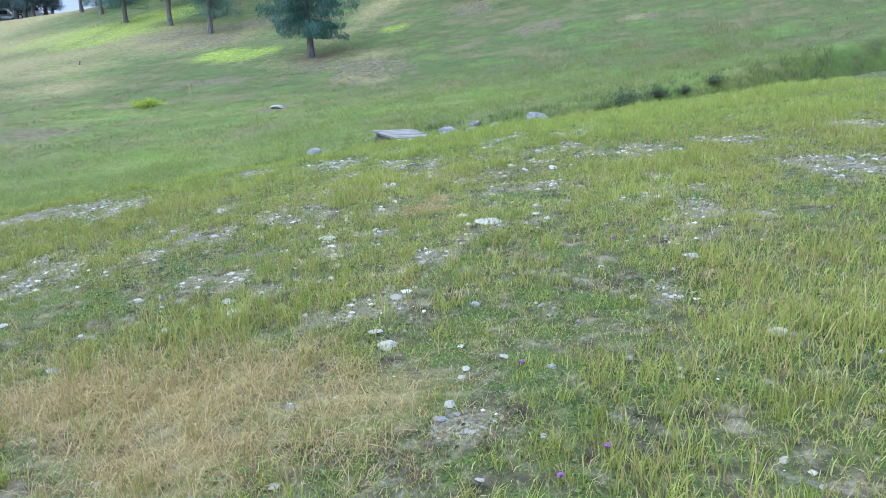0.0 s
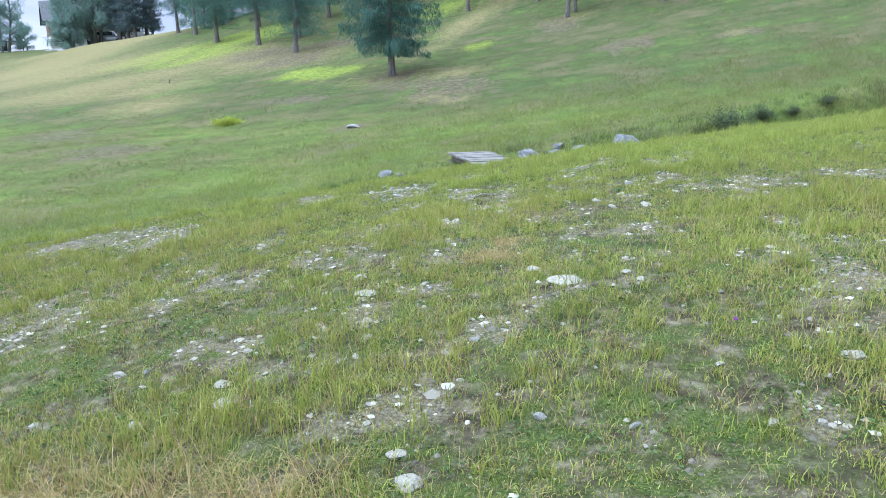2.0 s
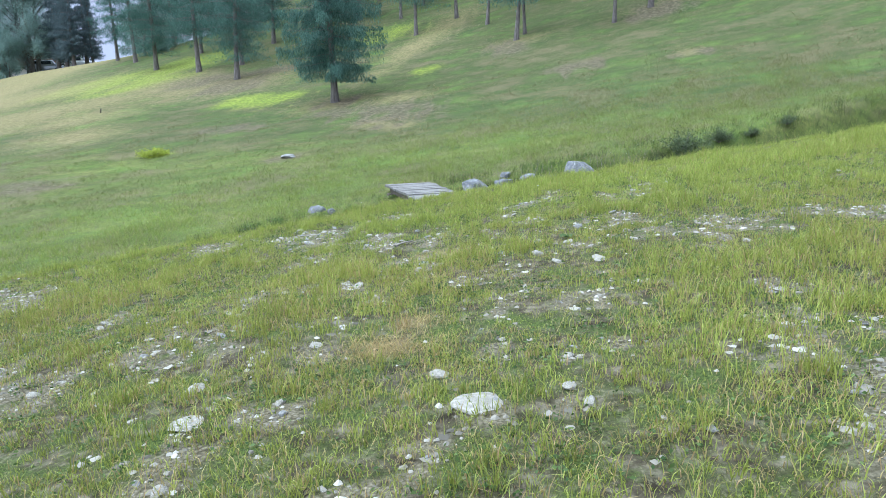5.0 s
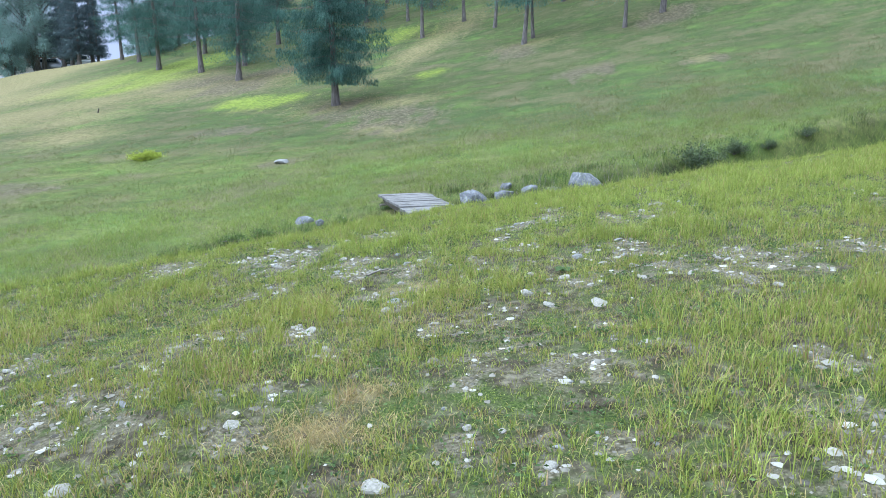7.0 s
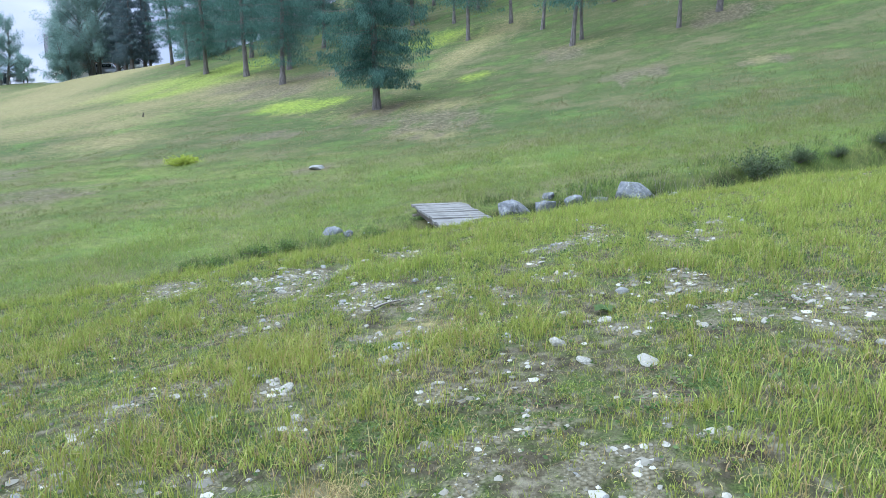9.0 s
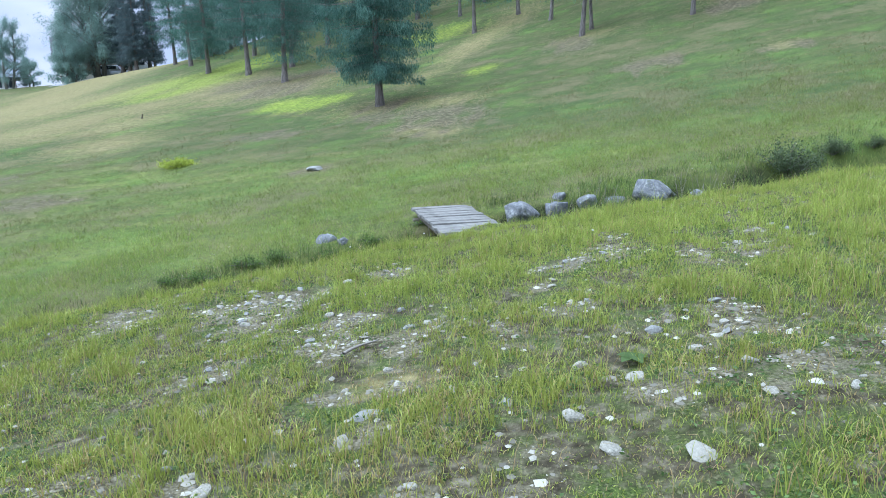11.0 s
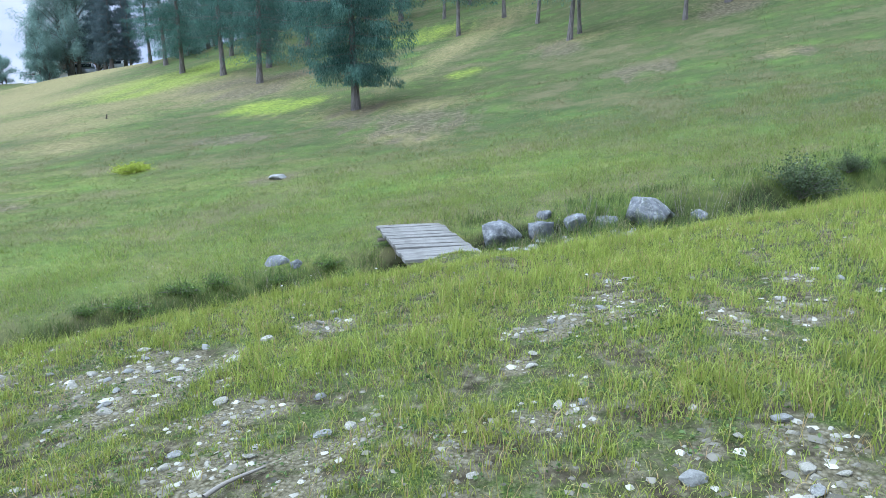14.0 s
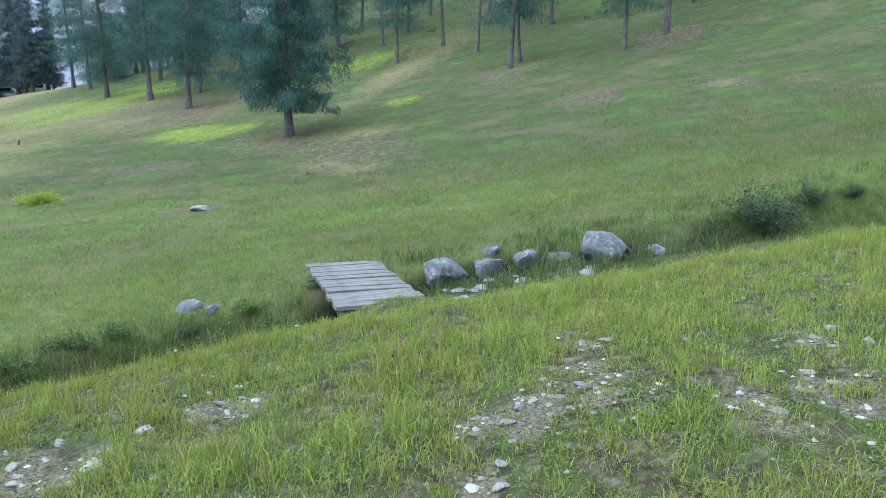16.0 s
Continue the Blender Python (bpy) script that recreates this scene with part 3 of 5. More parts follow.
def conifer_meshes(name, seed, height, bare, reach, whorls, limbs, tufts, tuft, leaf, lean=0.3, trunk=0.16, droop=0.8):
    rng = np.random.default_rng(seed)
    z = np.linspace(-0.25, height, 16)
    s = z / height
    bend = np.stack([lean * (np.sin(s * 2.2 + seed) - math.sin(seed)) * 0.5, lean * (np.cos(s * 1.7 + seed) - math.cos(seed)) * 0.5], 1)
    path = np.column_stack([bend, z])
    radii = trunk * (1 - s.clip(0, 1)) ** 0.85 + 0.012
    radii[0] *= 1.6
    radii[1] *= 1.12
    tv, tf = tube(path, radii, 9)
    limbs_made, at, along, size = [], [], [], []
    for w in range(whorls):
        h = bare + (height - bare) * ((w + rng.uniform(0, 0.8)) / whorls)
        k = (h - bare) / (height - bare)
        span = reach * (0.62 + 0.38 * math.sin(min(1, k * 4) * 1.57)) * (1 - k) ** 0.75 + 0.12
        c = np.array([np.interp(h, z, path[:, 0]), np.interp(h, z, path[:, 1]), h])
        for b in range(limbs):
            if rng.random() < 0.14:
                continue
            hb = float(np.clip(h + rng.uniform(-0.7, 0.7), bare * rng.uniform(0.8, 1.7), height))
            c = np.array([np.interp(hb, z, path[:, 0]), np.interp(hb, z, path[:, 1]), hb])
            a = 6.283 * (b + rng.uniform(-0.35, 0.35)) / limbs + w * 1.9
            r = span * rng.uniform(0.35, 1.0) ** 0.8 * (1.3 if rng.random() < 0.12 else 1.08)
            t = np.linspace(0, 1, 5)
            out = np.array([math.cos(a), math.sin(a), 0])
            p = c + out * (t * r)[:, None]
            p[:, 2] += r * (0.10 * t - (0.30 - 0.22 * k) * droop * t ** 1.6 + 0.12 * droop * t ** 4)
            if r > 0.3:
                limbs_made.append(tube(p, 0.003 + 0.007 * (1 - t) * (0.4 + r / reach), 4))
            n = max(4, int(tufts * (0.25 + r / reach)))
            u = rng.uniform(0.03, 1.0, n) ** 0.85
            q = np.stack([np.interp(u, t, p[:, j]) for j in range(3)], 1)
            side = np.array([-out[1], out[0], 0])
            off = rng.normal(0, 0.16, n) * r * (1.15 - u)
            q = q + side * off[:, None] + np.array((0, 0, 1.0)) * (rng.normal(-0.03, 0.05, n) - 0.25 * np.abs(off) - droop * rng.exponential(0.13, n) * (0.4 + 0.6 * (r / reach)))[:, None]
            low = q[:, 2] < bare * 0.72
            q[low, 2] = bare * rng.uniform(0.72, 1.0, low.sum())
            at.append(q)
            along.append(out * rng.uniform(0.2, 1.0, (n, 1)) + side * np.sign(off)[:, None] * rng.uniform(0, 0.8, (n, 1)) + rng.normal(0, 0.25, (n, 3)) - np.array((0, 0, 1.0)) * droop * rng.uniform(0.3, 1.8, (n, 1)))
            size.append(rng.uniform(0.6, 1.3, n) * tuft * (0.6 + 0.4 * r / reach))
    cv, cf = sprays(rng, np.concatenate(at), np.concatenate(along), np.concatenate(size), droop * 0.5, 0.8)
    bv, bf = joined(limbs_made)
    return mesh_of("trunk", *joined([(tv, tf), (bv, bf)]), M_BARK, True), mesh_of("crown", cv, cf, leaf)


def tree(name, meshes, x, y, scale, turn, label, group, sink=0.0):
    x, y, scale = x * PLAN, y * PLAN, scale * PLAN
    ob = thing(name, pose(x, y, float(ground_z(x, y)) - sink, 0, 0, turn) @ Matrix.Scale(scale, 4), label, "tree", group)
    for key, me in zip(("trunk", "crown"), meshes):
        part_of(key, me, ob)
    return ob


def leafy_meshes(seed, height, width, clumps, leaves, leaf_size, leaf, stems=1, trunk=0.17, low=0.2):
    rng = np.random.default_rng(seed)
    trunks, limbs, at = [], [], []
    for s in range(stems):
        a = 6.283 * s / stems + seed
        foot = np.array([math.cos(a), math.sin(a), 0]) * (0.35 * (stems > 1))
        top = np.array([math.cos(a) * width * 0.18 * (stems > 1), math.sin(a) * width * 0.18 * (stems > 1), height * rng.uniform(0.85, 0.98)])
        t = np.linspace(0, 1, 10)
        p = foot + (top - foot) * t[:, None] + np.column_stack([0.2 * np.sin(t * 5 + s), 0.2 * np.cos(t * 4 + s) - 0.2, np.zeros(10)])
        p[0, 2] -= 0.3
        trunks.append(tube(p, trunk * (1 - t) ** 0.8 + 0.015, 8))
        for c in range(clumps // stems):
            k = low + (1 - low) * rng.uniform(0, 1) ** 0.9
            a2 = rng.uniform(0, 6.283)
            r = width * 0.5 * rng.uniform(0.35, 1.0) * (1.0 - 0.72 * max(0, k - 0.35) / 0.65)
            start = np.array([np.interp(k * 0.82, t, p[:, j]) for j in range(3)])
            end = np.array([start[0] + math.cos(a2) * r, start[1] + math.sin(a2) * r, height * k + rng.uniform(-0.2, 0.5)])
            u = np.linspace(0, 1, 5)[:, None]
            q = start + (end - start) * u + np.array((0, 0, 1.0)) * (0.35 * u * (1 - u) * r)
            limbs.append(tube(q, 0.012 + 0.04 * (1 - u[:, 0]), 4))
            n = int(leaves * rng.uniform(0.6, 1.3))
            v = np.clip(rng.normal(0.85, 0.25, (n, 1)), 0.25, 1.15)
            spread = np.array((0.3, 0.3, 0.4)) * (0.45 + 0.13 * width)
            at.append(start + (end - start) * v + rng.normal(0, 1, (n, 3)) * spread * 0.55)
    at = np.concatenate(at)
    n = len(at)
    cv, cf = sprays(rng, at, rng.normal(0, 1, (n, 3)) - np.array((0, 0, 0.4)), leaf_size * rng.uniform(0.6, 1.4, n), 0.3, 2.2)
    return mesh_of("trunk", *joined(trunks + limbs), M_PALE_BARK, True), mesh_of("crown", cv, cf, leaf)


BIG = conifer_meshes("larch", 3, 11.0, 1.15, 2.45, 40, 7, 760, 0.10, M_LARCH, 0.25, 0.125, 1.3)
tree("larch_tree", BIG, -5.71, 32.94, 1.0, 20, "tall green larch with hanging branches down to its reddish trunk foot", "larches on the slope")
LARCHES = [conifer_meshes("larch", 11 + i, 11.5 + i, 1.3 + 0.5 * i, 2.4, 46, 7, 230, 0.11, M_LARCH, 0.6, 0.125, 1.1) for i in range(3)]
HIGH = [conifer_meshes("larch", 31 + i, 12.0 + i, 1.7 + 1.1 * i, 2.6, 40, 6, 170, 0.12, M_LARCH, 0.8, 0.09, 1.0) for i in range(2)]
BANK_LARCHES = [(-12.99, 42.85, 0, 1.0), (-14.3, 47.76, 1, 0.95), (-16.72, 47.15, 1, 1.0), (-21.15, 51.29, 0, 1.0), (-25.5, 57.64, 2, 0.95),
                (-10.2, 52.0, 2, 1.0), (-17.5, 58.0, 0, 1.0), (-11.5, 60.0, 1, 1.05), (-22.0, 64.0, 2, 1.0), (-29.0, 62.0, 1, 0.9), (-19.5, 55.0, 1, 0.9), (-14.0, 54.0, 0, 0.95), (-8.5, 57.0, 0, 1.0), (-24.5, 62.5, 0, 0.95), (-30.0, 76.0, 0, 0.9), (-27.0, 69.0, 2, 0.85), (-24.0, 73.0, 0, 0.9), (-20.0, 69.0, 1, 0.95)]
for i, (x, y, k, s) in enumerate(BANK_LARCHES):
    tree("larch_tree", LARCHES[k], x, y, s, 67 * i, "slender green larch with a bare lower trunk on the bank", "larches on the slope")
HILL_LARCHES = [(1.89, 39.8, 0, 1.0), (8.21, 39.72, 1, 1.1), (-3.72, 48.03, 0, 1.0), (-5.32, 54.6, 1, 0.9), (-1.37, 49.98, 1, 1.0), (4.39, 48.21, 0, 1.0), (6.32, 38.48, 0, 0.8),
                (-2.85, 62.11, 1, 1.0), (1.23, 57.01, 0, 1.0), (-7.95, 63.25, 0, 1.1), (9.5, 50.0, 1, 1.0), (13.5, 46.0, 0, 1.1), (6.0, 60.0, 1, 1.0), (2.35, 40.9, 1, 0.75), (-6.0, 69.0, 0, 1.1), (0.0, 68.0, 1, 1.1), (5.0, 68.0, 0, 1.1), (10.5, 60.0, 0, 1.1), (14.0, 56.0, 1, 1.1), (-4.0, 57.5, 0, 0.9), (3.0, 53.5, 1, 0.95), (18.0, 50.0, 0, 1.1), (7.5, 54.5, 0, 0.95), (10.5, 44.5, 0, 1.0), (12.0, 52.0, 1, 1.0), (16.5, 45.5, 1, 1.1), (20.5, 46.0, 0, 1.1), (0.5, 45.5, 1, 0.85)]
for i, (x, y, k, s) in enumerate(HILL_LARCHES):
    tree("larch_tree", HIGH[k], x, y, s, 41 * i + 10, "larch with a bare grey trunk on the hillside", "larches on the slope")

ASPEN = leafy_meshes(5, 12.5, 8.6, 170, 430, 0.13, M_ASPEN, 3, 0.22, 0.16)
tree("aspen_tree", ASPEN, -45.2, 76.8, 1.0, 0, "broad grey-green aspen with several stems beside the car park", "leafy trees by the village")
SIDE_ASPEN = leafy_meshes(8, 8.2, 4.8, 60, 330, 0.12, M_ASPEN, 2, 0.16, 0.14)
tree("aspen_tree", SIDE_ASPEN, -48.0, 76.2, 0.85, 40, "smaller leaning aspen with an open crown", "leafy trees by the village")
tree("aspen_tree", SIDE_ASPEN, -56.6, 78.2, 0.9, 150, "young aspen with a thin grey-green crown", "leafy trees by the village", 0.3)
SHRUB_TREE = leafy_meshes(9, 4.2, 4.0, 40, 300, 0.13, M_ASPEN, 2, 0.1, 0.08)
tree("shrub_tree", SHRUB_TREE, -58.6, 84.2, 0.75, 10, "low round green tree beside the house", "leafy trees by the village")
for i, (x, y) in enumerate([(-27.5, 66.5), (-23.2, 66.0), (-31.5, 71.0), (-18.6, 64.5), (-25.5, 60.5)]):
    tree("shrub_tree", SHRUB_TREE, x, y, 0.95, 50 * i, "low dark-green undergrowth between the larches", "leafy trees by the village")
tree("shrub_tree", SHRUB_TREE, -46.8, 74.3, 0.95, 90, "low leafy bush at the foot of the aspens", "leafy trees by the village")
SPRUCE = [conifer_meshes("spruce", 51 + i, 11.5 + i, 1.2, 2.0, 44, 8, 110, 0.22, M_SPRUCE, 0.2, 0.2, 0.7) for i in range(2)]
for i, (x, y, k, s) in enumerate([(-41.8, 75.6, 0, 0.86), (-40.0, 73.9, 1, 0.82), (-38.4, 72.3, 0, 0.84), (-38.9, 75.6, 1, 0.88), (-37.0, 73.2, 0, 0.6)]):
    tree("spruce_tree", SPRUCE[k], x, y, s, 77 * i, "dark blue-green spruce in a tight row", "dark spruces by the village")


# ---- bridge over the ditch ----
def lump(rng, wide, deep, high, rough=0.16, level=3, cuts=9, square=0.0):
    bm = bmesh.new()
    bmesh.ops.create_icosphere(bm, subdivisions=level, radius=0.5)
    off = Vector(rng.uniform(-50, 50, 3))
    facets = [(Vector(rng.normal(0, 1, 3)).normalized(), rng.uniform(0.30, 0.43)) for _ in range(cuts)]
    for v in bm.verts:
        v.co = v.co.lerp(v.co * (0.42 / max(abs(a) for a in v.co)), square)
        n = noise.noise(v.co * 2.1 + off) * rough * 1.6 + noise.noise(v.co * 5.3 + off) * rough * 0.6
        c = noise.cell(v.co * 2.4 + off) * rough * 0.35
        v.co = v.co * (1 + n * (0.45 if facets else 1) + c)
        for way, reach in facets:
            over = v.co.dot(way) - reach
            if over > 0:
                v.co -= way * over * 0.85
        v.co.x, v.co.y, v.co.z = v.co.x * wide, v.co.y * deep, v.co.z * high
    return bm


def build_bridge():
    a, b = Vector((-0.33, 15.62, -0.355)) * PLAN, Vector((-1.25, 18.15, -0.37)) * PLAN
    run = b - a
    length, turn = run.length, math.degrees(math.atan2(run.y, run.x))
    ob = thing("plank_bridge", pose(*a, 0, 0, turn), "small weathered grey plank footbridge across the grassy ditch", "bridge")
    rng = np.random.default_rng(4)
    kinds = []
    n = 11
    w = length / n
    for i in range(3):
        bm = box(bmesh.new(), (1.1, w - 0.034, 0.055), (0, 0, 0), 0.012)
        bmesh.ops.subdivide_edges(bm, edges=[e for e in bm.edges if e.calc_length() > 0.5], cuts=6)
        for v in bm.verts:
            v.co.z += 0.006 * noise.noise(Vector((v.co.x * 3 + 9 * i, v.co.y * 3, 0)))
            v.co.y += 0.006 * noise.noise(Vector((v.co.x * 4, 5 * i, v.co.y)))
        me = bpy.data.meshes.new("plank")
        bm.to_mesh(me)
        bm.free()
        me.materials.append(M_PLANK)
        kinds.append(me)
    for i in range(n):
        p = part_of("plank", kinds[i % 3], ob)
        p.matrix_local = pose(w * (i + 0.5), rng.uniform(-0.025, 0.025), rng.uniform(-0.01, 0.012), rng.uniform(-2.2, 2.2), rng.uniform(-1.2, 1.2), 90 + rng.uniform(-0.8, 0.8))
    for y in (-0.38, 0.38):
        part("beam", box(bmesh.new(), (length - 0.1, 0.14, 0.15), (length / 2, y, -0.105), 0.02), M_BEAM, ob, "dark round-edged bearing beam")
    for x in (0.22, length - 0.25):
        part("sill_log", box(bmesh.new(), (0.2, 1.15, 0.22), (x, 0, -0.28), 0.05), M_BEAM, ob, "dark sill log in the bank")


build_bridge()


def build_boulders():
    rng = np.random.default_rng(21)
    # x, y, foot, top, width, mesh cuts
    for x, y, low, top, w, cuts, words in [(2.68, 21.08, -0.48, 0.06, 0.78, 8, "large rounded grey boulder with pale lichen on the ditch bank"), (0.21, 20.25, -0.76, -0.26, 0.6, 7, "blocky grey boulder beside the plank bridge"),
                                           (0.85, 20.47, -0.68, -0.28, 0.42, 8, "squarish grey boulder in the ditch bank"), (1.43, 20.7, -0.5, -0.19, 0.42, 12, "pale flat-topped boulder half in the grass"), (0.9, 20.88, -0.36, -0.16, 0.28, 12, "low pale stone in the bank"),
                                           (3.56, 21.22, -0.5, -0.17, 0.28, 10, "small grey boulder beside dry stalks"), (1.98, 20.88, -0.52, -0.25, 0.36, 12, "mossy grey boulder in the ditch bank"),
                                           (-3.42, 19.4, -1.0, -0.74, 0.42, 16, "smooth pale grey boulder on the grassy bank"), (-3.02, 19.32, -1.02, -0.79, 0.25, 16, "small grey stone beside a larger one on the bank"),
                                           (-5.83, 26.37, None, 0.11, 0.46, 14, "flat grey stone lying on the hillside")]:
        z = float(ground_z(x, y))
        low, top = (z - 0.05, z + top) if low is None else (low, top)
        low = min(low, z - 0.03)
        bm = lump(rng, 1.2, 1.0, 1.25, 0.3, 4, cuts, 0.5 if -0.1 < x < 2.2 else 0.25)
        tall, deep = max(v.co.z for v in bm.verts), min(v.co.z for v in bm.verts)
        for v in bm.verts:
            v.co = Vector((v.co.x * w, v.co.y * w, (v.co.z - deep) / (tall - deep) * (top - low)))
        ob = tagged(part("boulder", bm, M_GREY_STONE if x < -5 else M_BOULDER, None, smooth=True), words, "boulder", "boulders along the ditch")
        ob.matrix_world = pose(x, y, low, 0, 0, rng.uniform(0, 360))
    slabs = [lump(rng, 0.36, 0.26, 0.12, 0.14) for _ in range(4)]
    made = []
    for bm in slabs:
        me = bpy.data.meshes.new("bed_stone")
        bm.to_mesh(me)
        bm.free()
        me.materials.append(M_STONE if len(made) == 9 else M_GREY_STONE)
        made.append(me)
    for i in range(44):
        if i < 28:
            x = rng.uniform(-0.25, 2.4)
            y = float(ditch_line(x)) + rng.uniform(-0.25, 0.34)
        else:
            x, y = rng.uniform(-0.02, 0.75), rng.uniform(15.25, 16.0)
        x, y = x * PLAN, y * PLAN
        ob = tagged(new("bed_stone", made[i % 4]), "flat grey stone in the dry ditch bed", "stone", "stones in the ditch bed")
        ob.matrix_world = pose(x, y, float(ground_z(x, y)) + 0.012, rng.uniform(-12, 12), rng.uniform(-12, 12), rng.uniform(0, 360)) @ Matrix.Scale(rng.uniform(0.3, 0.85), 4)


build_boulders()

# ---- loose stones of the meadow in metres: x, y, width ----
STONES_A = [(0.14, 2.43, 0.044), (0.41, 2.7, 0.038), (0.03, 3.05, 0.073), (2.01, 3.12, 0.06), (1.1, 3.15, 0.056), (0.9, 3.3, 0.057), (0.53, 3.31, 0.051), (1.44, 3.34, 0.048), (1.66, 3.43, 0.087), (0.12, 3.45, 0.064), (0.32, 3.55, 0.065), (-0.31, 3.91, 0.124), (-2.31, 4.03, 0.107), (-0.4, 4.15, 0.103), (1.35, 4.25, 0.059), (1.16, 4.27, 0.073), (0.61, 4.3, 0.07), (0.21, 4.39, 0.073), (-1.81, 4.52, 0.089), (-2.41, 4.58, 0.065), (1.5, 4.61, 0.055), (-1.41, 4.69, 0.123), (0.16, 4.7, 0.031), (1.67, 4.76, 0.112), (-0.19, 4.77, 0.048), (1.07, 4.78, 0.055), (0.48, 4.8, 0.032), (-1.52, 4.92, 0.099), (-3.14, 4.93, 0.066), (-2.0, 4.95, 0.046), (-2.24, 5.13, 0.081), (-2.08, 5.15, 0.055), (-0.31, 5.16, 0.042)]
STONES_B = [(-0.82, 5.17, 0.067), (1.49, 5.27, 0.046), (-0.16, 5.3, 0.072), (0.03, 5.4, 0.041), (0.35, 5.43, 0.045), (-0.82, 5.44, 0.095), (-0.64, 5.45, 0.029), (-1.49, 5.47, 0.041), (-0.12, 5.52, 0.043), (-1.13, 5.62, 0.076), (-0.19, 5.67, 0.04), (-0.88, 5.75, 0.07), (1.85, 5.76, 0.07), (-1.01, 5.82, 0.056), (0.2, 5.83, 0.041), (1.33, 5.89, 0.074), (0.23, 5.96, 0.037), (1.17, 6.02, 0.049), (1.96, 6.05, 0.052), (1.71, 6.08, 0.046), (-0.56, 6.09, 0.028), (0.9, 6.21, 0.089), (0.4, 6.26, 0.311), (-1.02, 6.39, 0.208), (-0.56, 6.44, 0.074), (-1.38, 6.53, 0.054), (-0.62, 6.6, 0.071), (0.19, 6.78, 0.139), (0.87, 6.83, 0.069), (-1.19, 6.9, 0.107), (1.31, 7.0, 0.049), (0.92, 7.02, 0.054), (1.1, 7.16, 0.046)]
STONES_C = [(0.69, 7.22, 0.057), (0.53, 7.29, 0.063), (-0.63, 7.46, 0.092), (0.41, 7.53, 0.039), (2.22, 7.66, 0.056), (-0.89, 7.69, 0.038), (-0.52, 7.74, 0.037), (-2.93, 7.77, 0.086), (-1.93, 7.95, 0.082), (1.35, 8.35, 0.044), (-0.86, 8.55, 0.054), (-0.42, 8.58, 0.077), (-1.46, 8.77, 0.043), (0.25, 9.04, 0.065), (-0.73, 9.14, 0.06), (1.38, 9.19, 0.156), (-0.89, 9.22, 0.075), (2.62, 9.26, 0.094), (1.05, 9.28, 0.119), (-0.73, 9.3, 0.05), (-0.65, 9.5, 0.058), (0.9, 9.57, 0.115), (-0.55, 9.66, 0.06), (1.77, 9.7, 0.076), (-0.12, 9.77, 0.189), (0.59, 9.79, 0.103), (1.3, 9.81, 0.045), (-2.34, 9.96, 0.05), (1.22, 10.06, 0.111), (2.52, 10.08, 0.087), (1.78, 10.08, 0.104), (0.27, 10.09, 0.08), (0.95, 10.33, 0.119)]
STONES_D = [(0.64, 10.33, 0.068), (1.96, 10.37, 0.033), (1.58, 10.41, 0.097), (0.15, 10.41, 0.038), (0.36, 10.45, 0.043), (-0.51, 10.46, 0.058), (-0.18, 10.54, 0.069), (1.4, 10.78, 0.117), (1.81, 10.79, 0.089), (2.27, 10.82, 0.062), (0.57, 10.88, 0.06), (1.43, 10.98, 0.031), (1.08, 11.01, 0.053), (1.64, 11.08, 0.046), (-0.9, 11.13, 0.08), (0.44, 11.19, 0.038), (1.95, 11.19, 0.045), (-0.93, 11.3, 0.101), (-0.52, 11.32, 0.054), (1.52, 11.39, 0.046), (0.19, 11.42, 0.041), (-0.24, 11.48, 0.108), (1.06, 11.56, 0.062), (0.75, 11.6, 0.034), (1.73, 11.69, 0.046), (-1.01, 11.99, 0.092), (-0.41, 12.0, 0.075), (0.79, 12.19, 0.079), (-1.87, 12.34, 0.092), (0.8, 12.39, 0.071), (-1.52, 12.45, 0.107), (-2.29, 12.49, 0.127), (4.85, 12.58, 0.101)]
STONES_E = [(-1.28, 12.62, 0.071), (-1.61, 12.72, 0.095), (-2.03, 12.76, 0.111), (-2.32, 12.78, 0.129), (-2.69, 12.82, 0.084), (-1.29, 12.87, 0.165), (-1.78, 12.97, 0.107), (0.91, 13.04, 0.083), (-2.19, 13.08, 0.146), (2.44, 13.22, 0.095), (3.07, 13.23, 0.095), (-2.2, 13.27, 0.136), (-1.7, 13.28, 0.116), (-1.22, 13.32, 0.121), (-1.02, 13.46, 0.049), (3.0, 13.68, 0.076), (-0.88, 13.97, 0.087), (2.04, 14.04, 0.06), (1.78, 14.07, 0.054), (2.96, 14.08, 0.09), (1.79, 14.3, 0.053)]


def build_stones():
    rng = np.random.default_rng(12)
    kinds = []
    for i in range(12):
        bm = lump(rng, 1.25, rng.uniform(0.7, 1.05), rng.uniform(0.4, 0.7), 0.26, 3, 14)
        me = bpy.data.meshes.new("stone")
        bm.to_mesh(me)
        bm.free()
        me.materials.append(M_GREY_STONE if i % 4 == 3 else M_STONE)
        kinds.append(me)
    for x, y, w in STONES_A + STONES_B + STONES_C + STONES_D + STONES_E:
        w = min(w * 0.92, 0.27)
        i = int(rng.integers(0, 12))
        slab = w > 0.15
        ob = tagged(new("stone", kinds[i]), ("flat " if slab else "") + ("grey" if i % 4 == 3 else "white") + (" limestone slab flush with the ground" if slab else " limestone lying in the thin grass"), "stone", "white stones in the meadow")
        ob.matrix_world = pose(x, y, float(ground_z(x, y)) + w * (0.015 if slab else rng.uniform(0.0, 0.08)), *(rng.uniform(-4, 4, 2) if slab else rng.uniform(-16, 16, 2)), rng.uniform(0, 360)) @ Matrix.Diagonal((w, w, w * (0.2 if slab else 0.5 if w > 0.12 else 0.9), 1))


build_stones()


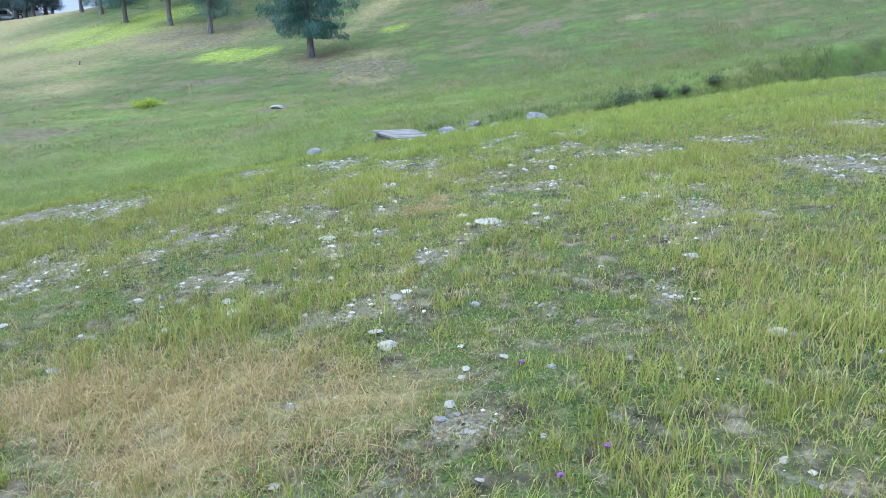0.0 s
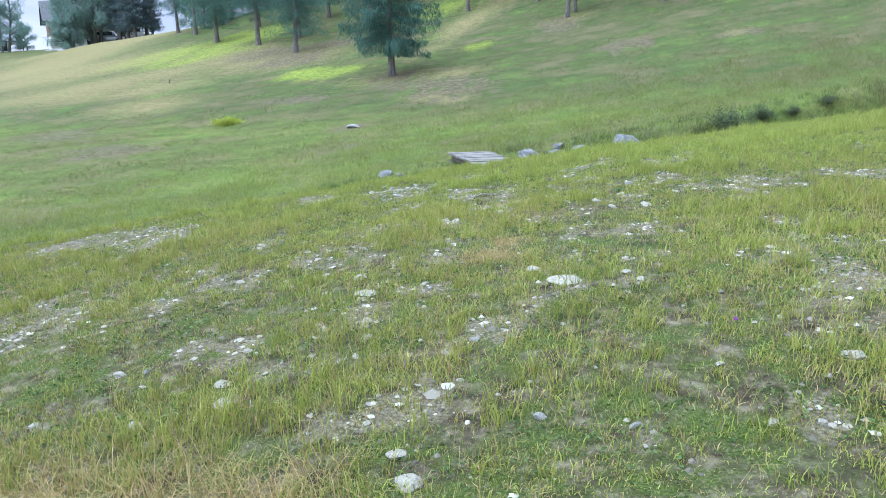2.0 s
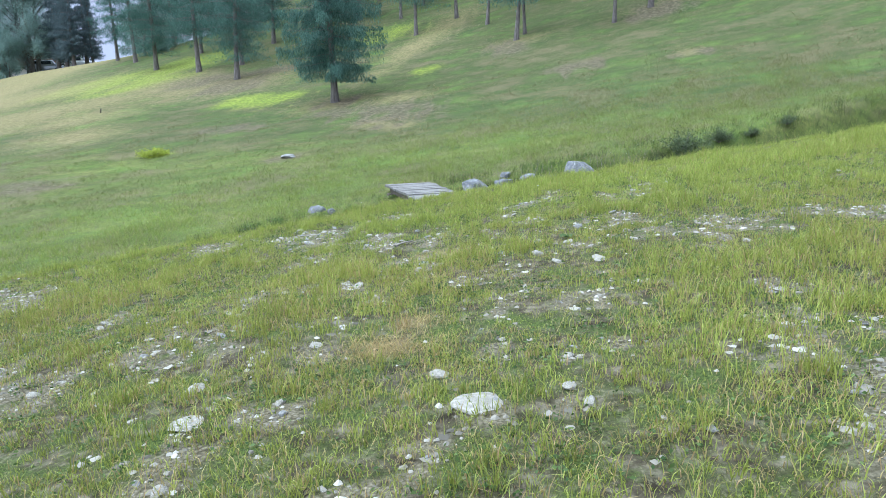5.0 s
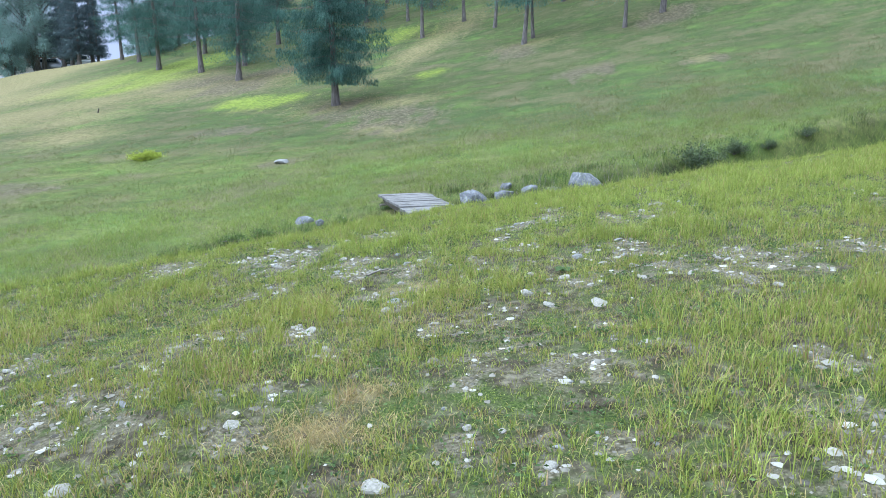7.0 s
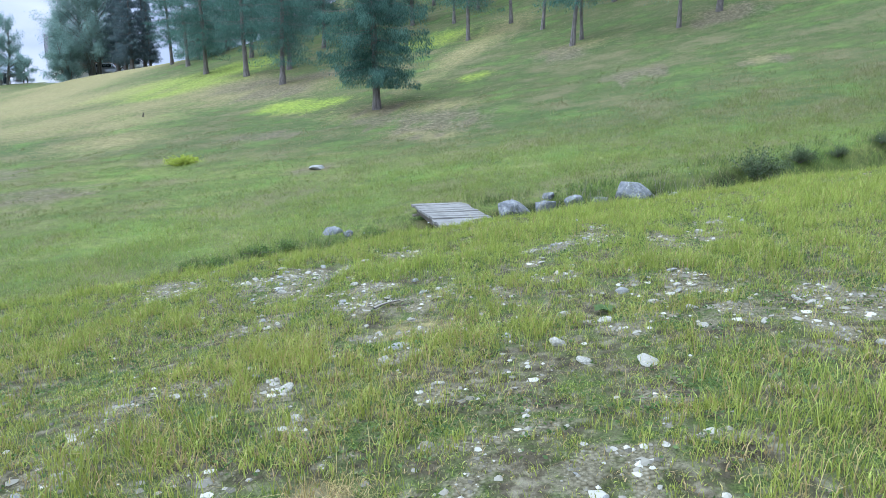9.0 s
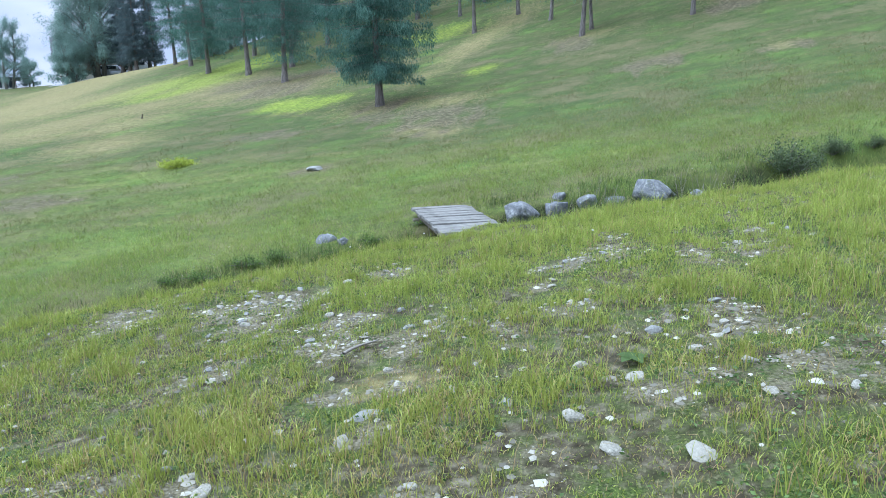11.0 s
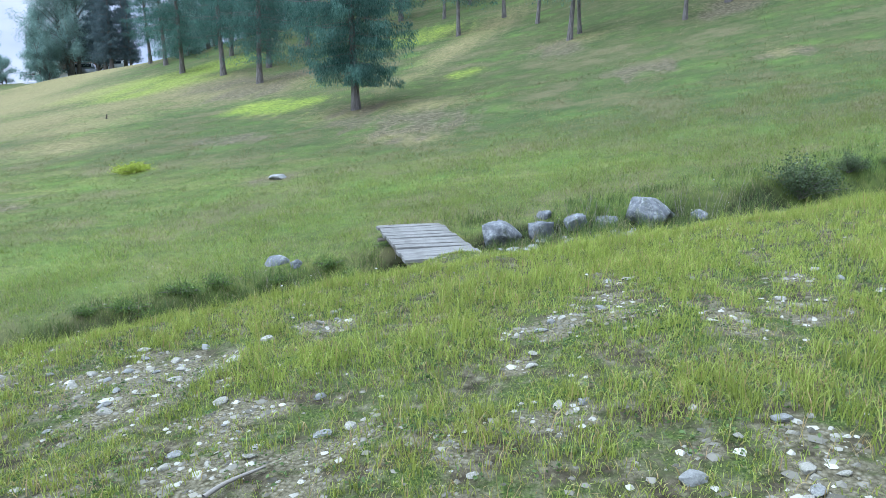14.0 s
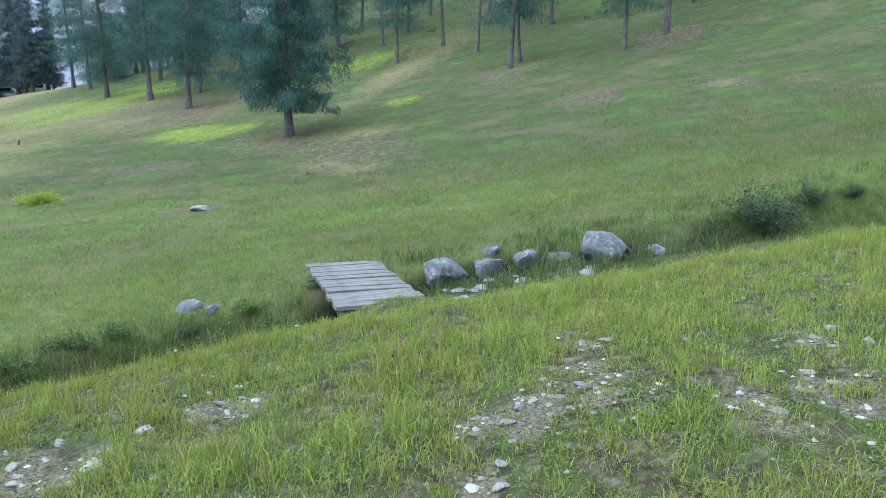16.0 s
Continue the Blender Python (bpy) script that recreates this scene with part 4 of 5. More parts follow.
def build_rubble():
    """Angular broken stone lying thick on the bare spots."""
    rng = np.random.default_rng(19)
    kinds = []
    for i in range(9):
        bm = lump(rng, 1.3, rng.uniform(0.6, 1.0), rng.uniform(0.35, 0.6), 0.3, 2, 12)
        me = bpy.data.meshes.new("rubble_stone")
        bm.to_mesh(me)
        bm.free()
        me.materials.append(M_GREY_STONE if i % 3 == 2 else M_STONE)
        kinds.append(me)
    x, y = rng.uniform(-5.5, 5.5, 6000), rng.uniform(1.8, 14.5, 6000)
    keep = (gravel_at(x, y) > 0.5) & (np.abs(x - 0.3) < 0.5 * y + 0.4) & (rng.random(6000) < 0.5 + 0.5 * sstep(6, 2, np.abs(x)))
    for x, y in list(zip(x[keep], y[keep]))[:140]:
        i, w = int(rng.integers(0, 9)), 0.025 + 0.065 * rng.random() ** 2
        words = "grey" if i % 3 == 2 else "white"
        ob = tagged(new("stone", kinds[i]), "small angular " + words + " limestone piece on bare gravel", "stone", "broken stones on the gravel")
        ob.matrix_world = pose(x, y, float(ground_z(x, y)) + w * 0.08, rng.uniform(-20, 20), rng.uniform(-20, 20), rng.uniform(0, 360)) @ Matrix.Scale(w, 4)


build_rubble()


# ---- gravel, grass and herbs ----
def build_gravel():
    rng = np.random.default_rng(33)
    x, y = rng.uniform(-6.8, 6.2, 480000), rng.uniform(1.0, 19.8, 480000)
    keep = rng.random(len(x)) < (gravel_at(x, y) ** 1.5 * 0.36 + 0.012) * sstep(7, 3, np.abs(x - 0.3) - 0.2 * y)
    x, y = x[keep], y[keep]
    n = len(x)
    s = 0.004 + 0.024 * rng.random(n) ** 4 + 0.035 * rng.random(n) * (rng.random(n) < 0.07) * (gravel_at(x, y) > 0.35)
    shape = np.array([(1, 0, 0), (0.2, 0.9, 0.05), (-0.9, 0.35, 0), (-0.5, -0.8, 0.05), (0.55, -0.75, 0), (0.3, 0.25, 0.55), (-0.35, -0.2, 0.5)])
    tri = np.array([(0, 1, 5), (1, 2, 5), (2, 6, 5), (2, 3, 6), (3, 4, 6), (4, 5, 6), (4, 0, 5)])
    v = shape[None] * rng.uniform(0.7, 1.3, (n, 7, 3)) * s[:, None, None]
    v[..., 2] *= np.where(s > 0.025, 0.5, 1.0)[:, None]
    a = rng.uniform(0, 6.283, n)
    c, d = np.cos(a)[:, None], np.sin(a)[:, None]
    v = np.stack([v[..., 0] * c - v[..., 1] * d, v[..., 0] * d + v[..., 1] * c, v[..., 2]], -1)
    v += np.stack([x, y, ground_z(x, y) - 0.001], 1)[:, None]
    f = tri[None] + (np.arange(n) * 7)[:, None, None]
    me = mesh_of("gravel", v.reshape(-1, 3), f.reshape(-1, 3), M_GRIT)
    tagged(new("gravel", me), "pale limestone gravel scattered over bare soil", "gravel", kind="stuff")


k = Nodes("gravel_bits")
M_GRIT = k.finish(k.ramp(k.island(), (0.0, (0.085, 0.078, 0.058)), (0.6, (0.225, 0.21, 0.168)), (1.0, (0.44, 0.422, 0.362))), 0.9)
build_gravel()


def blades(rng, x, y, height, width, lean, segs=2):
    """Curved, tapering blades of grass. Returns vertices, triangles and points a blade."""
    n = len(x)
    a, b = rng.uniform(0, 6.283, n), rng.uniform(0, 6.283, n)
    out = np.stack([np.cos(a), np.sin(a), np.zeros(n)], 1) * (lean * height)[:, None]
    side = np.stack([np.cos(b), np.sin(b), np.zeros(n)], 1) * (width / 2)[:, None]
    foot = np.stack([x, y, ground_z(x, y) - 0.006], 1)
    up = np.array((0, 0, 1.0))[None] * height[:, None]
    tip = foot + up * (1 - 0.35 * lean ** 2).clip(0.25)[:, None] + out
    if segs == 1:
        v = np.stack([foot - side, foot + side, tip], 1)
        f = np.array([(0, 1, 2)])
    else:
        mid = foot + up * 0.55 + out * 0.3
        v = np.stack([foot - side, foot + side, mid + side * 0.75, mid - side * 0.75, tip], 1)
        f = np.array([(0, 1, 2), (0, 2, 3), (3, 2, 4)])
    m = v.shape[1]
    return v.reshape(-1, 3), (f[None] + (np.arange(n) * m)[:, None, None]).reshape(-1, 3), m


def sward(name, seed, tufts, per, xs, ys, chance, high, wide, spread, material, label, segs=2, lean=(0.15, 0.7), dryness=0.12):
    rng = np.random.default_rng(seed)
    cx, cy = rng.uniform(*xs, tufts), rng.uniform(*ys, tufts)
    keep = rng.random(tufts) < chance(cx, cy)
    cx, cy = cx[keep], cy[keep]
    if segs == 2:
        keep = np.abs(cx - 0.4) < 0.66 * cy + 1.6
        cx, cy = cx[keep], cy[keep]
    m = len(cx)
    size = rng.uniform(0.45, 1.35, m) * (0.78 + 0.35 * ripple(cx, cy, 1) + 0.2 * ripple(cx, cy, 2)).clip(0.35, 1.5)
    if segs == 2 and material is M_GRASS:
        size *= (1 - 0.45 * sstep(-3.2, -1.6, ditch_way(cx, cy))) * (1 - 0.5 * thin_at(cx, cy))
    tone = np.clip(rng.random(m) * 0.75 + 0.25 * (0.5 + 0.5 * ripple(cx * 1.9, cy * 1.9, 2)), 0, 1)
    x = np.repeat(cx, per) + rng.normal(0, spread, m * per)
    y = np.repeat(cy, per) + rng.normal(0, spread, m * per)
    h = np.repeat(size, per) * rng.uniform(*high, m * per)
    w = rng.uniform(*wide, m * per)
    ln = rng.uniform(*lean, m * per)
    d = dry_at(x, y)
    fresh = 1 - 0.6 * sstep(8.5, 12.5, y) if material is M_GRASS else 1.0
    dead = np.clip((rng.random(m * per) < dryness * fresh + 0.8 * d + 0.10 * (np.repeat(tone, per) > 0.85)) * rng.uniform(0.5, 1.0, m * per), 0, 1)
    v, f, c = blades(rng, x, y, h, w, ln, segs)
    me = mesh_of(name, v, f, material, False, dry=np.repeat(dead, c), tone=np.repeat(np.repeat(tone, per), c), upland=np.repeat(upland_at(x, y) * rng.uniform(0.4, 1, len(x)), c), lush=np.repeat(np.maximum(lush_at(x, y) * 0.9, 0.45 * sstep(9, 13, y) * (material is M_GRASS)), c))
    tagged(new(name, me), label, "grass", kind="stuff")


def patchy(x, y):
    """Grass comes in clumps a hand wide to a few paces wide."""
    px, py = x / PLAN, y / PLAN
    return 0.5 + 0.3 * ripple(px, py, 1) + 0.4 * ripple(px, py, 2) + 0.5 * ripple(px, py, 3) + 0.5 * ripple(px * 2.2, py * 2.2, 3)


def meadow_chance(x, y):
    return (1 - 0.8 * gravel_at(x, y)) * (1 - 0.3 * thin_at(x, y)) * sstep(-0.6, -1.2, ditch_way(x, y)) * (1 - spots(x / PLAN, y / PLAN, [(0.55, 15.95, 0.75), (0.7, 16.4, 0.9), (1.4, 16.8, 0.7), (0.3, 15.35, 0.42)])) * (1 - 0.8 * dry_at(x, y)) * np.maximum(patchy(x, y), 0.75 * sstep(12.5, 15.5, y)).clip(0.05, 1)


def short_chance(x, y):
    return (1 - 0.72 * gravel_at(x, y)) * sstep(-0.3, -0.9, ditch_way(x, y)) * (1 - spots(x / PLAN, y / PLAN, [(0.55, 15.95, 0.7), (0.7, 16.4, 0.9), (0.3, 15.35, 0.42)])) * (1 - 0.6 * dry_at(x, y)) * (1 - 0.15 * sstep(9, 16, y)) * (0.22 + 0.6 * patchy(x * 1.4 + 3, y * 1.4)).clip(0.08, 1)


def rim_chance(x, y):
    d, px, py = ditch_way(x, y), x / PLAN, y / PLAN
    clear = sstep(0.62, 0.5, np.abs((px + 0.79) * 0.94 + (py - 16.9) * 0.34)) * (np.abs(py - 16.9) < 1.5)
    return sstep(-0.5, 0.0, d) * sstep(1.6, 0.6, d) * (0.7 + 0.3 * ripple(px, py, 2)).clip(0.1, 1) * (1 - 0.6 * spots(px, py, [(0.75, 16.8, 0.6)])) * (1 - clear) * (1 - 0.2 * shaded_earth_at(x, y)) * (1 - 0.65 * sstep(2.4, 3.4, px))


def hill_chance(x, y):
    px, py = x / PLAN, y / PLAN
    return sstep(0.5, 1.6, ditch_way(x, y)) * (0.12 + 0.88 * sstep(40, 20, py)) * sstep(27, 12, np.abs(px + 0.16 * (py - 18))) * (1 - 0.6 * litter_at(x, y))


def tussock_chance(x, y):
    return hill_chance(x, y) * (patchy(x * 0.35, y * 0.35) - 0.25).clip(0, 1) * 0.8


def straw_chance(x, y):
    return spots(x / PLAN, y / PLAN, DRY, 0.3) * 0.9


sward("grass_short", 101, 120000, 9, (-6.5, 7.0), (1.3, 19.0), short_chance, (0.035, 0.10), (0.0032, 0.0065), 0.045, M_GRASS, "short sparse meadow grass", lean=(0.3, 1.1), dryness=0.34)
sward("grass_tall", 102, 42000, 14, (-8.0, 9.5), (1.3, 20.0), meadow_chance, (0.08, 0.20), (0.0032, 0.006), 0.028, M_GRASS, "tall yellow-green meadow grass in tufts", dryness=0.15)
sward("sedge", 103, 26000, 14, (-10.0, 12.5), (11.5, 25.5), rim_chance, (0.14, 0.36), (0.004, 0.009), 0.06, M_SHADED_SEDGE, "dark rank sedge on the ditch bank, its green darkened further for shade", dryness=0.14)
sward("grass_hill", 104, 195000, 5, (-31.0, 26.0), (13.0, 60.0), hill_chance, (0.03, 0.10), (0.008, 0.02), 0.10, M_HILL, "olive green grass of the hillside", segs=1, lean=(0.5, 1.5), dryness=0.3)
sward("grass_tussocks", 108, 29000, 9, (-27.0, 22.0), (14.0, 46.0), tussock_chance, (0.07, 0.17), (0.006, 0.013), 0.08, M_HILL, "coarse grass tussocks on the hillside", segs=1, lean=(0.2, 0.9), dryness=0.3)


def far_bank_chance(x, y):
    d, px, py = ditch_way(x, y), x / PLAN, y / PLAN
    clear = sstep(0.62, 0.5, np.abs((px + 0.79) * 0.94 + (py - 16.9) * 0.34)) * (np.abs(py - 16.9) < 1.5)
    return sstep(0.25, 0.7, d) * sstep(9.0, 2.0, d) * (0.55 + 0.5 * patchy(x * 0.6, y * 0.6)).clip(0.15, 1) * (1 - clear)


def hollow_chance(x, y):
    d, px, py = ditch_way(x, y), x / PLAN, y / PLAN
    clear = sstep(0.62, 0.5, np.abs((px + 0.79) * 0.94 + (py - 16.9) * 0.34)) * (np.abs(py - 16.9) < 1.5)
    return sstep(-1.3, -0.7, d) * sstep(1.3, 0.6, d) * (0.6 + 0.4 * ripple(px, py, 3)).clip(0.15, 1) * sstep(-0.9, -1.3, px) * (1 - clear)


sward("grass_far_bank", 109, 80000, 7, (-13.0, 12.0), (13.5, 31.0), far_bank_chance, (0.06, 0.19), (0.004, 0.009), 0.07, M_FRESH, "fresh green grass at the foot of the hillside", segs=1, lean=(0.2, 0.9), dryness=0.16)
sward("ditch_grass", 110, 22000, 12, (-11.0, -0.8), (12.0, 22.0), hollow_chance, (0.10, 0.30), (0.004, 0.008), 0.05, M_SHADED_SEDGE, "dark rank grass filling the ditch hollow, its green darkened further for shade", segs=1, lean=(0.2, 0.8), dryness=0.2)
sward("dead_straw", 105, 5600, 20, (-3.2, 1.0), (1.3, 8.4), straw_chance, (0.07, 0.2), (0.0022, 0.004), 0.06, M_GRASS, "flattened straw-coloured dead grass", lean=(0.6, 2.6), dryness=0.9)


def culm_chance(x, y):
    return sstep(-0.3, -1.2, ditch_way(x, y)) * (1 - 0.6 * gravel_at(x, y)) * patchy(x * 0.7 + 5, y * 0.7).clip(0.1, 1)


sward("grass_culms", 107, 4200, 3, (-6.0, 7.0), (1.3, 19.0), culm_chance, (0.2, 0.42), (0.002, 0.0034), 0.05, M_GRASS, "long thin straw-coloured grass culms", lean=(0.2, 1.3), dryness=0.7)


def outer_chance(x, y):
    seen = (np.abs(x - 0.4) < 0.66 * y + 1.2) & (y > 1.3) & (np.abs(x) < 6.5)
    return (1 - 0.7 * gravel_at(x, y)) * ~seen * sstep(0.3, -0.5, ditch_way(x, y)) * sstep(17, 9, np.hypot(x, y - 7)) * (0.5 + 0.5 * patchy(x, y)).clip(0.1, 1)


sward("grass_outer", 106, 42000, 7, (-17.0, 17.0), (-10.0, 24.0), outer_chance, (0.05, 0.17), (0.005, 0.010), 0.06, M_GRASS, "meadow grass around the walked strip", segs=1, dryness=0.24)


def build_herbs():
    rng = np.random.default_rng(77)
    n = 60000
    cx, cy = rng.uniform(-5.5, 6.5, n), rng.uniform(1.3, 15.0, n)
    keep = (rng.random(n) < (1 - 0.8 * gravel_at(cx, cy)) * (0.3 + 0.5 * ripple(cx, cy, 2) + 0.3 * ripple(cx, cy, 3)).clip(0.04, 1) * (1 - 0.8 * dry_at(cx, cy))) & (np.abs(cx - 0.4) < 0.66 * cy + 1.2)
    x, y = cx[keep], cy[keep]
    n = len(x)
    x, y = np.repeat(x, 4) + rng.normal(0, 0.018, 4 * n), np.repeat(y, 4) + rng.normal(0, 0.018, 4 * n)
    at = np.stack([x, y, ground_z(x, y) + rng.uniform(0.0, 0.03, 4 * n)], 1)
    v, f = sprays(rng, at, rng.normal(0, 1, (4 * n, 3)) * (1, 1, 0.2) + (0, 0, 0.55), rng.uniform(0.012, 0.032, 4 * n), 0.4, 2.0)
    tagged(new("herbs", mesh_of("herbs", v, f, M_HERB)), "low green herbs between the grass", "herbs", kind="stuff")


build_herbs()


# ---- bushes, clumps and small finds ----
def bush_mesh(seed, wide, high, n, size, leaf):
    rng = np.random.default_rng(seed)
    stems, at = [], []
    for i in range(26):
        a, r = rng.uniform(0, 6.283), rng.uniform(0.1, 0.5) * wide
        end = np.array([math.cos(a) * r, math.sin(a) * r, high * rng.uniform(0.55, 1.05) * (1 - 0.5 * (2 * r / wide) ** 2)])
        u = np.linspace(0, 1, 5)[:, None]
        p = end * u * (1, 1, 1) + np.array((0, 0, 0.12)) * u * (1 - u)
        p[0, 2] = -0.05
        stems.append(tube(p, 0.012 * (1 - u[:, 0]) + 0.003, 4))
        v = rng.uniform(0.3, 1.05, (n // 26, 1))
        at.append(end * v + rng.normal(0, 0.075, (n // 26, 3)))
    at = np.concatenate(at)
    at[:, 2] = np.abs(at[:, 2])
    v, f = sprays(rng, at, rng.normal(0, 1, at.shape) + (0, 0, 0.35), size * rng.uniform(0.6, 1.4, len(at)), 0.2, 1.8)
    return mesh_of("stems", *joined(stems), M_BARK, True), mesh_of("foliage", v, f, leaf)


def put_bush(name, meshes, x, y, scale, turn, label, group):
    x, y = x * PLAN, y * PLAN
    ob = thing(name, pose(x, y, float(ground_z(x, y)), 0, 0, turn) @ Matrix.Scale(scale, 4), label, "bush", group)
    part_of("branchwork", meshes[0], ob)
    part_of("foliage", meshes[1], ob)


CLUMP = bush_mesh(63, 1.2, 0.2, 2600, 0.07, M_LIME)
put_bush("bush", CLUMP, -10.3, 26.1, 1.0, 0, "bright yellow-green leafy clump on the meadow slope", "bright clumps on the slope")
WILLOW = bush_mesh(61, 1.7, 0.74, 4600, 0.05, M_SHRUB)
put_bush("bush", WILLOW, 4.78, 19.38, 1.0, 0, "dark grey-green low willow bush on the ditch bank", "bushes along the ditch")
for i, (x, y, s) in enumerate([(5.6, 19.7, 0.5), (6.4, 20.0, 0.34), (7.3, 20.3, 0.36)]):
    put_bush("bush", WILLOW, x, y, s, 50 * i + 20, "low tangled weeds and willow shoots on the ditch bank", "bushes along the ditch")


WEED = [bush_mesh(65 + i, 1.3, 0.16 + 0.08 * i, 1300, 0.06, M_WEED) for i in range(3)]
rng = np.random.default_rng(66)
for i in range(15):
    x = -1.7 - 0.24 * i + rng.uniform(-0.25, 0.25)
    put_bush("weed", WEED[i % 3], x, float(ditch_line(x)) + (0.35 + rng.uniform(0, 0.85)) / 0.88, rng.uniform(0.3, 0.6), 73 * i, "dark green leafy weeds in the ditch hollow", "weeds in the ditch")


def build_small_finds():
    rng = np.random.default_rng(88)
    x, y = -0.40 * PLAN, 9.66 * PLAN
    u = np.linspace(0, 1, 9)
    p = np.column_stack([u * 0.32 - 0.16, 0.008 * np.sin(u * 5), 0.02 + 0.008 * np.sin(u * 3)])
    me = mesh_of("stick", *tube(p, 0.012 - 0.006 * u, 7), M_STICK, True)
    ob = tagged(new("stick", me), "short bleached stick lying on the gravel", "stick")
    ob.matrix_world = pose(x, y, float(ground_z(x, y)) + 0.012, 0, 0, 62)
    x, y = 1.09 * PLAN, 9.13 * PLAN
    plant = thing("broadleaf_plant", pose(x, y, float(ground_z(x, y))), "low plant with a few broad round green leaves", "plant")
    for i in range(5):
        bm = bmesh.new()
        bmesh.ops.create_grid(bm, x_segments=6, y_segments=4, size=0.5)
        for v in bm.verts:
            s = v.co.x + 0.5
            w = math.sin(min(1, s * 0.95 + 0.04) * math.pi) ** 0.6
            v.co = Vector((0.02 + s * 0.11, v.co.y * 0.09 * w, 0.015 + 0.06 * s - 0.07 * s * s + 0.25 * abs(v.co.y * 0.09 * w)))
        leaf = part("leaf", bm, M_HERB, plant, smooth=True)
        leaf.matrix_local = pose(0, 0, 0.01, 0, -14, 72 * i + 11) @ Matrix.Scale(0.72, 4)
    x, y = -18.0 * PLAN, 37.56 * PLAN
    bm = bmesh.new()
    bmesh.ops.create_cone(bm, cap_ends=True, segments=8, radius1=0.04, radius2=0.03, depth=0.32, matrix=pose(0, 0, 0.1))
    ob = tagged(part("stake", bm, M_BEAM, None), "short dark wooden stake in the meadow", "stake")
    ob.matrix_world = pose(x, y, float(ground_z(x, y)), 0, 12, 0)
    stalks = []
    for i in range(60):
        x, y = rng.choice((1.6, 2.9, 3.6, 0.9, -2.3)) + rng.normal(0, 0.35), 0
        y = (float(ditch_line(x)) + rng.uniform(0.25, 0.75)) * PLAN
        x = x * PLAN
        u = np.linspace(0, 1, 6)
        h, a = rng.uniform(0.3, 0.6), rng.uniform(0, 6.28)
        p = np.column_stack([x + math.cos(a) * 0.25 * h * u ** 2, y + math.sin(a) * 0.25 * h * u ** 2, float(ground_z(x, y)) - 0.02 + h * u])
        stalks.append(tube(p, 0.0035 - 0.0015 * u, 4))
    tagged(new("dry_stalks", mesh_of("dry_stalks", *joined(stalks), M_STICK, True)), "thin dry weed stalks along the ditch bank", "stalks", kind="stuff")
    petals = plain_material("white_petal", (0.6, 0.6, 0.56), 0.6)
    for i in range(15):
        x = rng.uniform(2.7, 7.5) if i < 12 else rng.uniform(-1.5, 3.5)
        y = (float(ditch_line(x)) + rng.uniform(0.3, 1.0)) * PLAN if i < 12 else rng.uniform(11.5, 15.5)
        x = x * PLAN
        z, h = float(ground_z(x, y)), rng.uniform(0.12, 0.22)
        ob = thing("flower", pose(x, y, z, 0, 0, rng.uniform(0, 360)), "small white umbel flower on a thin stem", "flower", "white flowers")
        part("bloom", lump(rng, 0.022, 0.022, 0.01, 0.3, 2, 0), petals, ob).location = (0, 0, h)
        part_of("stem", mesh_of("stem", *tube(np.column_stack([np.zeros(3), [0, 0.006, 0], (-0.01, h / 2, h)]), np.full(3, 0.002), 4), M_HERB), ob)
    violet = plain_material("thyme_flower", (0.22, 0.085, 0.27), 0.8)
    for x, y in [(0.37, 2.06), (0.34, 2.95), (0.55, 2.2), (1.1, 4.6)]:
        x, y = x * PLAN, y * PLAN
        stem = np.column_stack([[0.0] * 3, [0.0] * 3, np.array((-0.01, 0.02, 0.045))])
        ob = thing("flower", pose(x, y, float(ground_z(x, y))), "small purple thyme flower in the grass", "flower", "purple flowers")
        part("bloom", lump(rng, 0.026, 0.026, 0.018, 0.5, 2, 0), violet, ob).location = (0, 0, 0.045)
        part_of("stem", mesh_of("stem", *tube(stem, np.full(3, 0.0015), 4), M_HERB), ob)


build_small_finds()


# ---- village edge ----
def village_z(x, y):
    return float(ground_z(x, y))


def window_on(parent, x, y, z, w, h, frame_mat, glass_mat, shutter_mat=None):
    win = part("window", box(bmesh.new(), (w + 0.16, 0.08, h + 0.16), (x, y, z), 0.01), frame_mat, parent)
    for k in (-1, 1):
        part("pane", box(bmesh.new(), (w / 2 - 0.05, 0.03, h - 0.05), (x + k * w / 4, y - 0.045, z)), glass_mat, win)
    if shutter_mat:
        for k in (-1, 1):
            part("shutter", box(bmesh.new(), (w / 2, 0.04, h + 0.1), (x + k * (w * 0.75 + 0.1), y - 0.03, z), 0.008), shutter_mat, parent)


def roof_bm(w, d, rise, over, thick):
    bm = bmesh.new()
    slope = math.degrees(math.atan2(rise, d / 2))
    run = math.hypot(d / 2 + over, rise * (d / 2 + over) / (d / 2))
    for k in (-1, 1):
        mid_y, mid_z = k * (d / 2 + over) / 2, rise - rise * (d / 2 + over) / d
        box(bm, (w + 2 * over, run, thick), (0, mid_y, mid_z + thick / 2), 0.02, (-k * slope, 0, 0))
    return bm


def gable_bm(w, d, h, rise):
    """A block w x d x h with a gable roof space of that rise over it."""
    bm = bmesh.new()
    v = [bm.verts.new(c) for c in [(-w / 2, -d / 2, 0), (w / 2, -d / 2, 0), (w / 2, d / 2, 0), (-w / 2, d / 2, 0), (-w / 2, -d / 2, h), (w / 2, -d / 2, h), (w / 2, d / 2, h), (-w / 2, d / 2, h), (-w / 2, 0, h + rise), (w / 2, 0, h + rise)]]
    for f in [(0, 3, 2, 1), (0, 1, 5, 4), (2, 3, 7, 6), (1, 2, 6, 9, 5), (3, 0, 4, 8, 7), (4, 5, 9, 8), (6, 7, 8, 9)]:
        bm.faces.new([v[i] for i in f])
    return bm


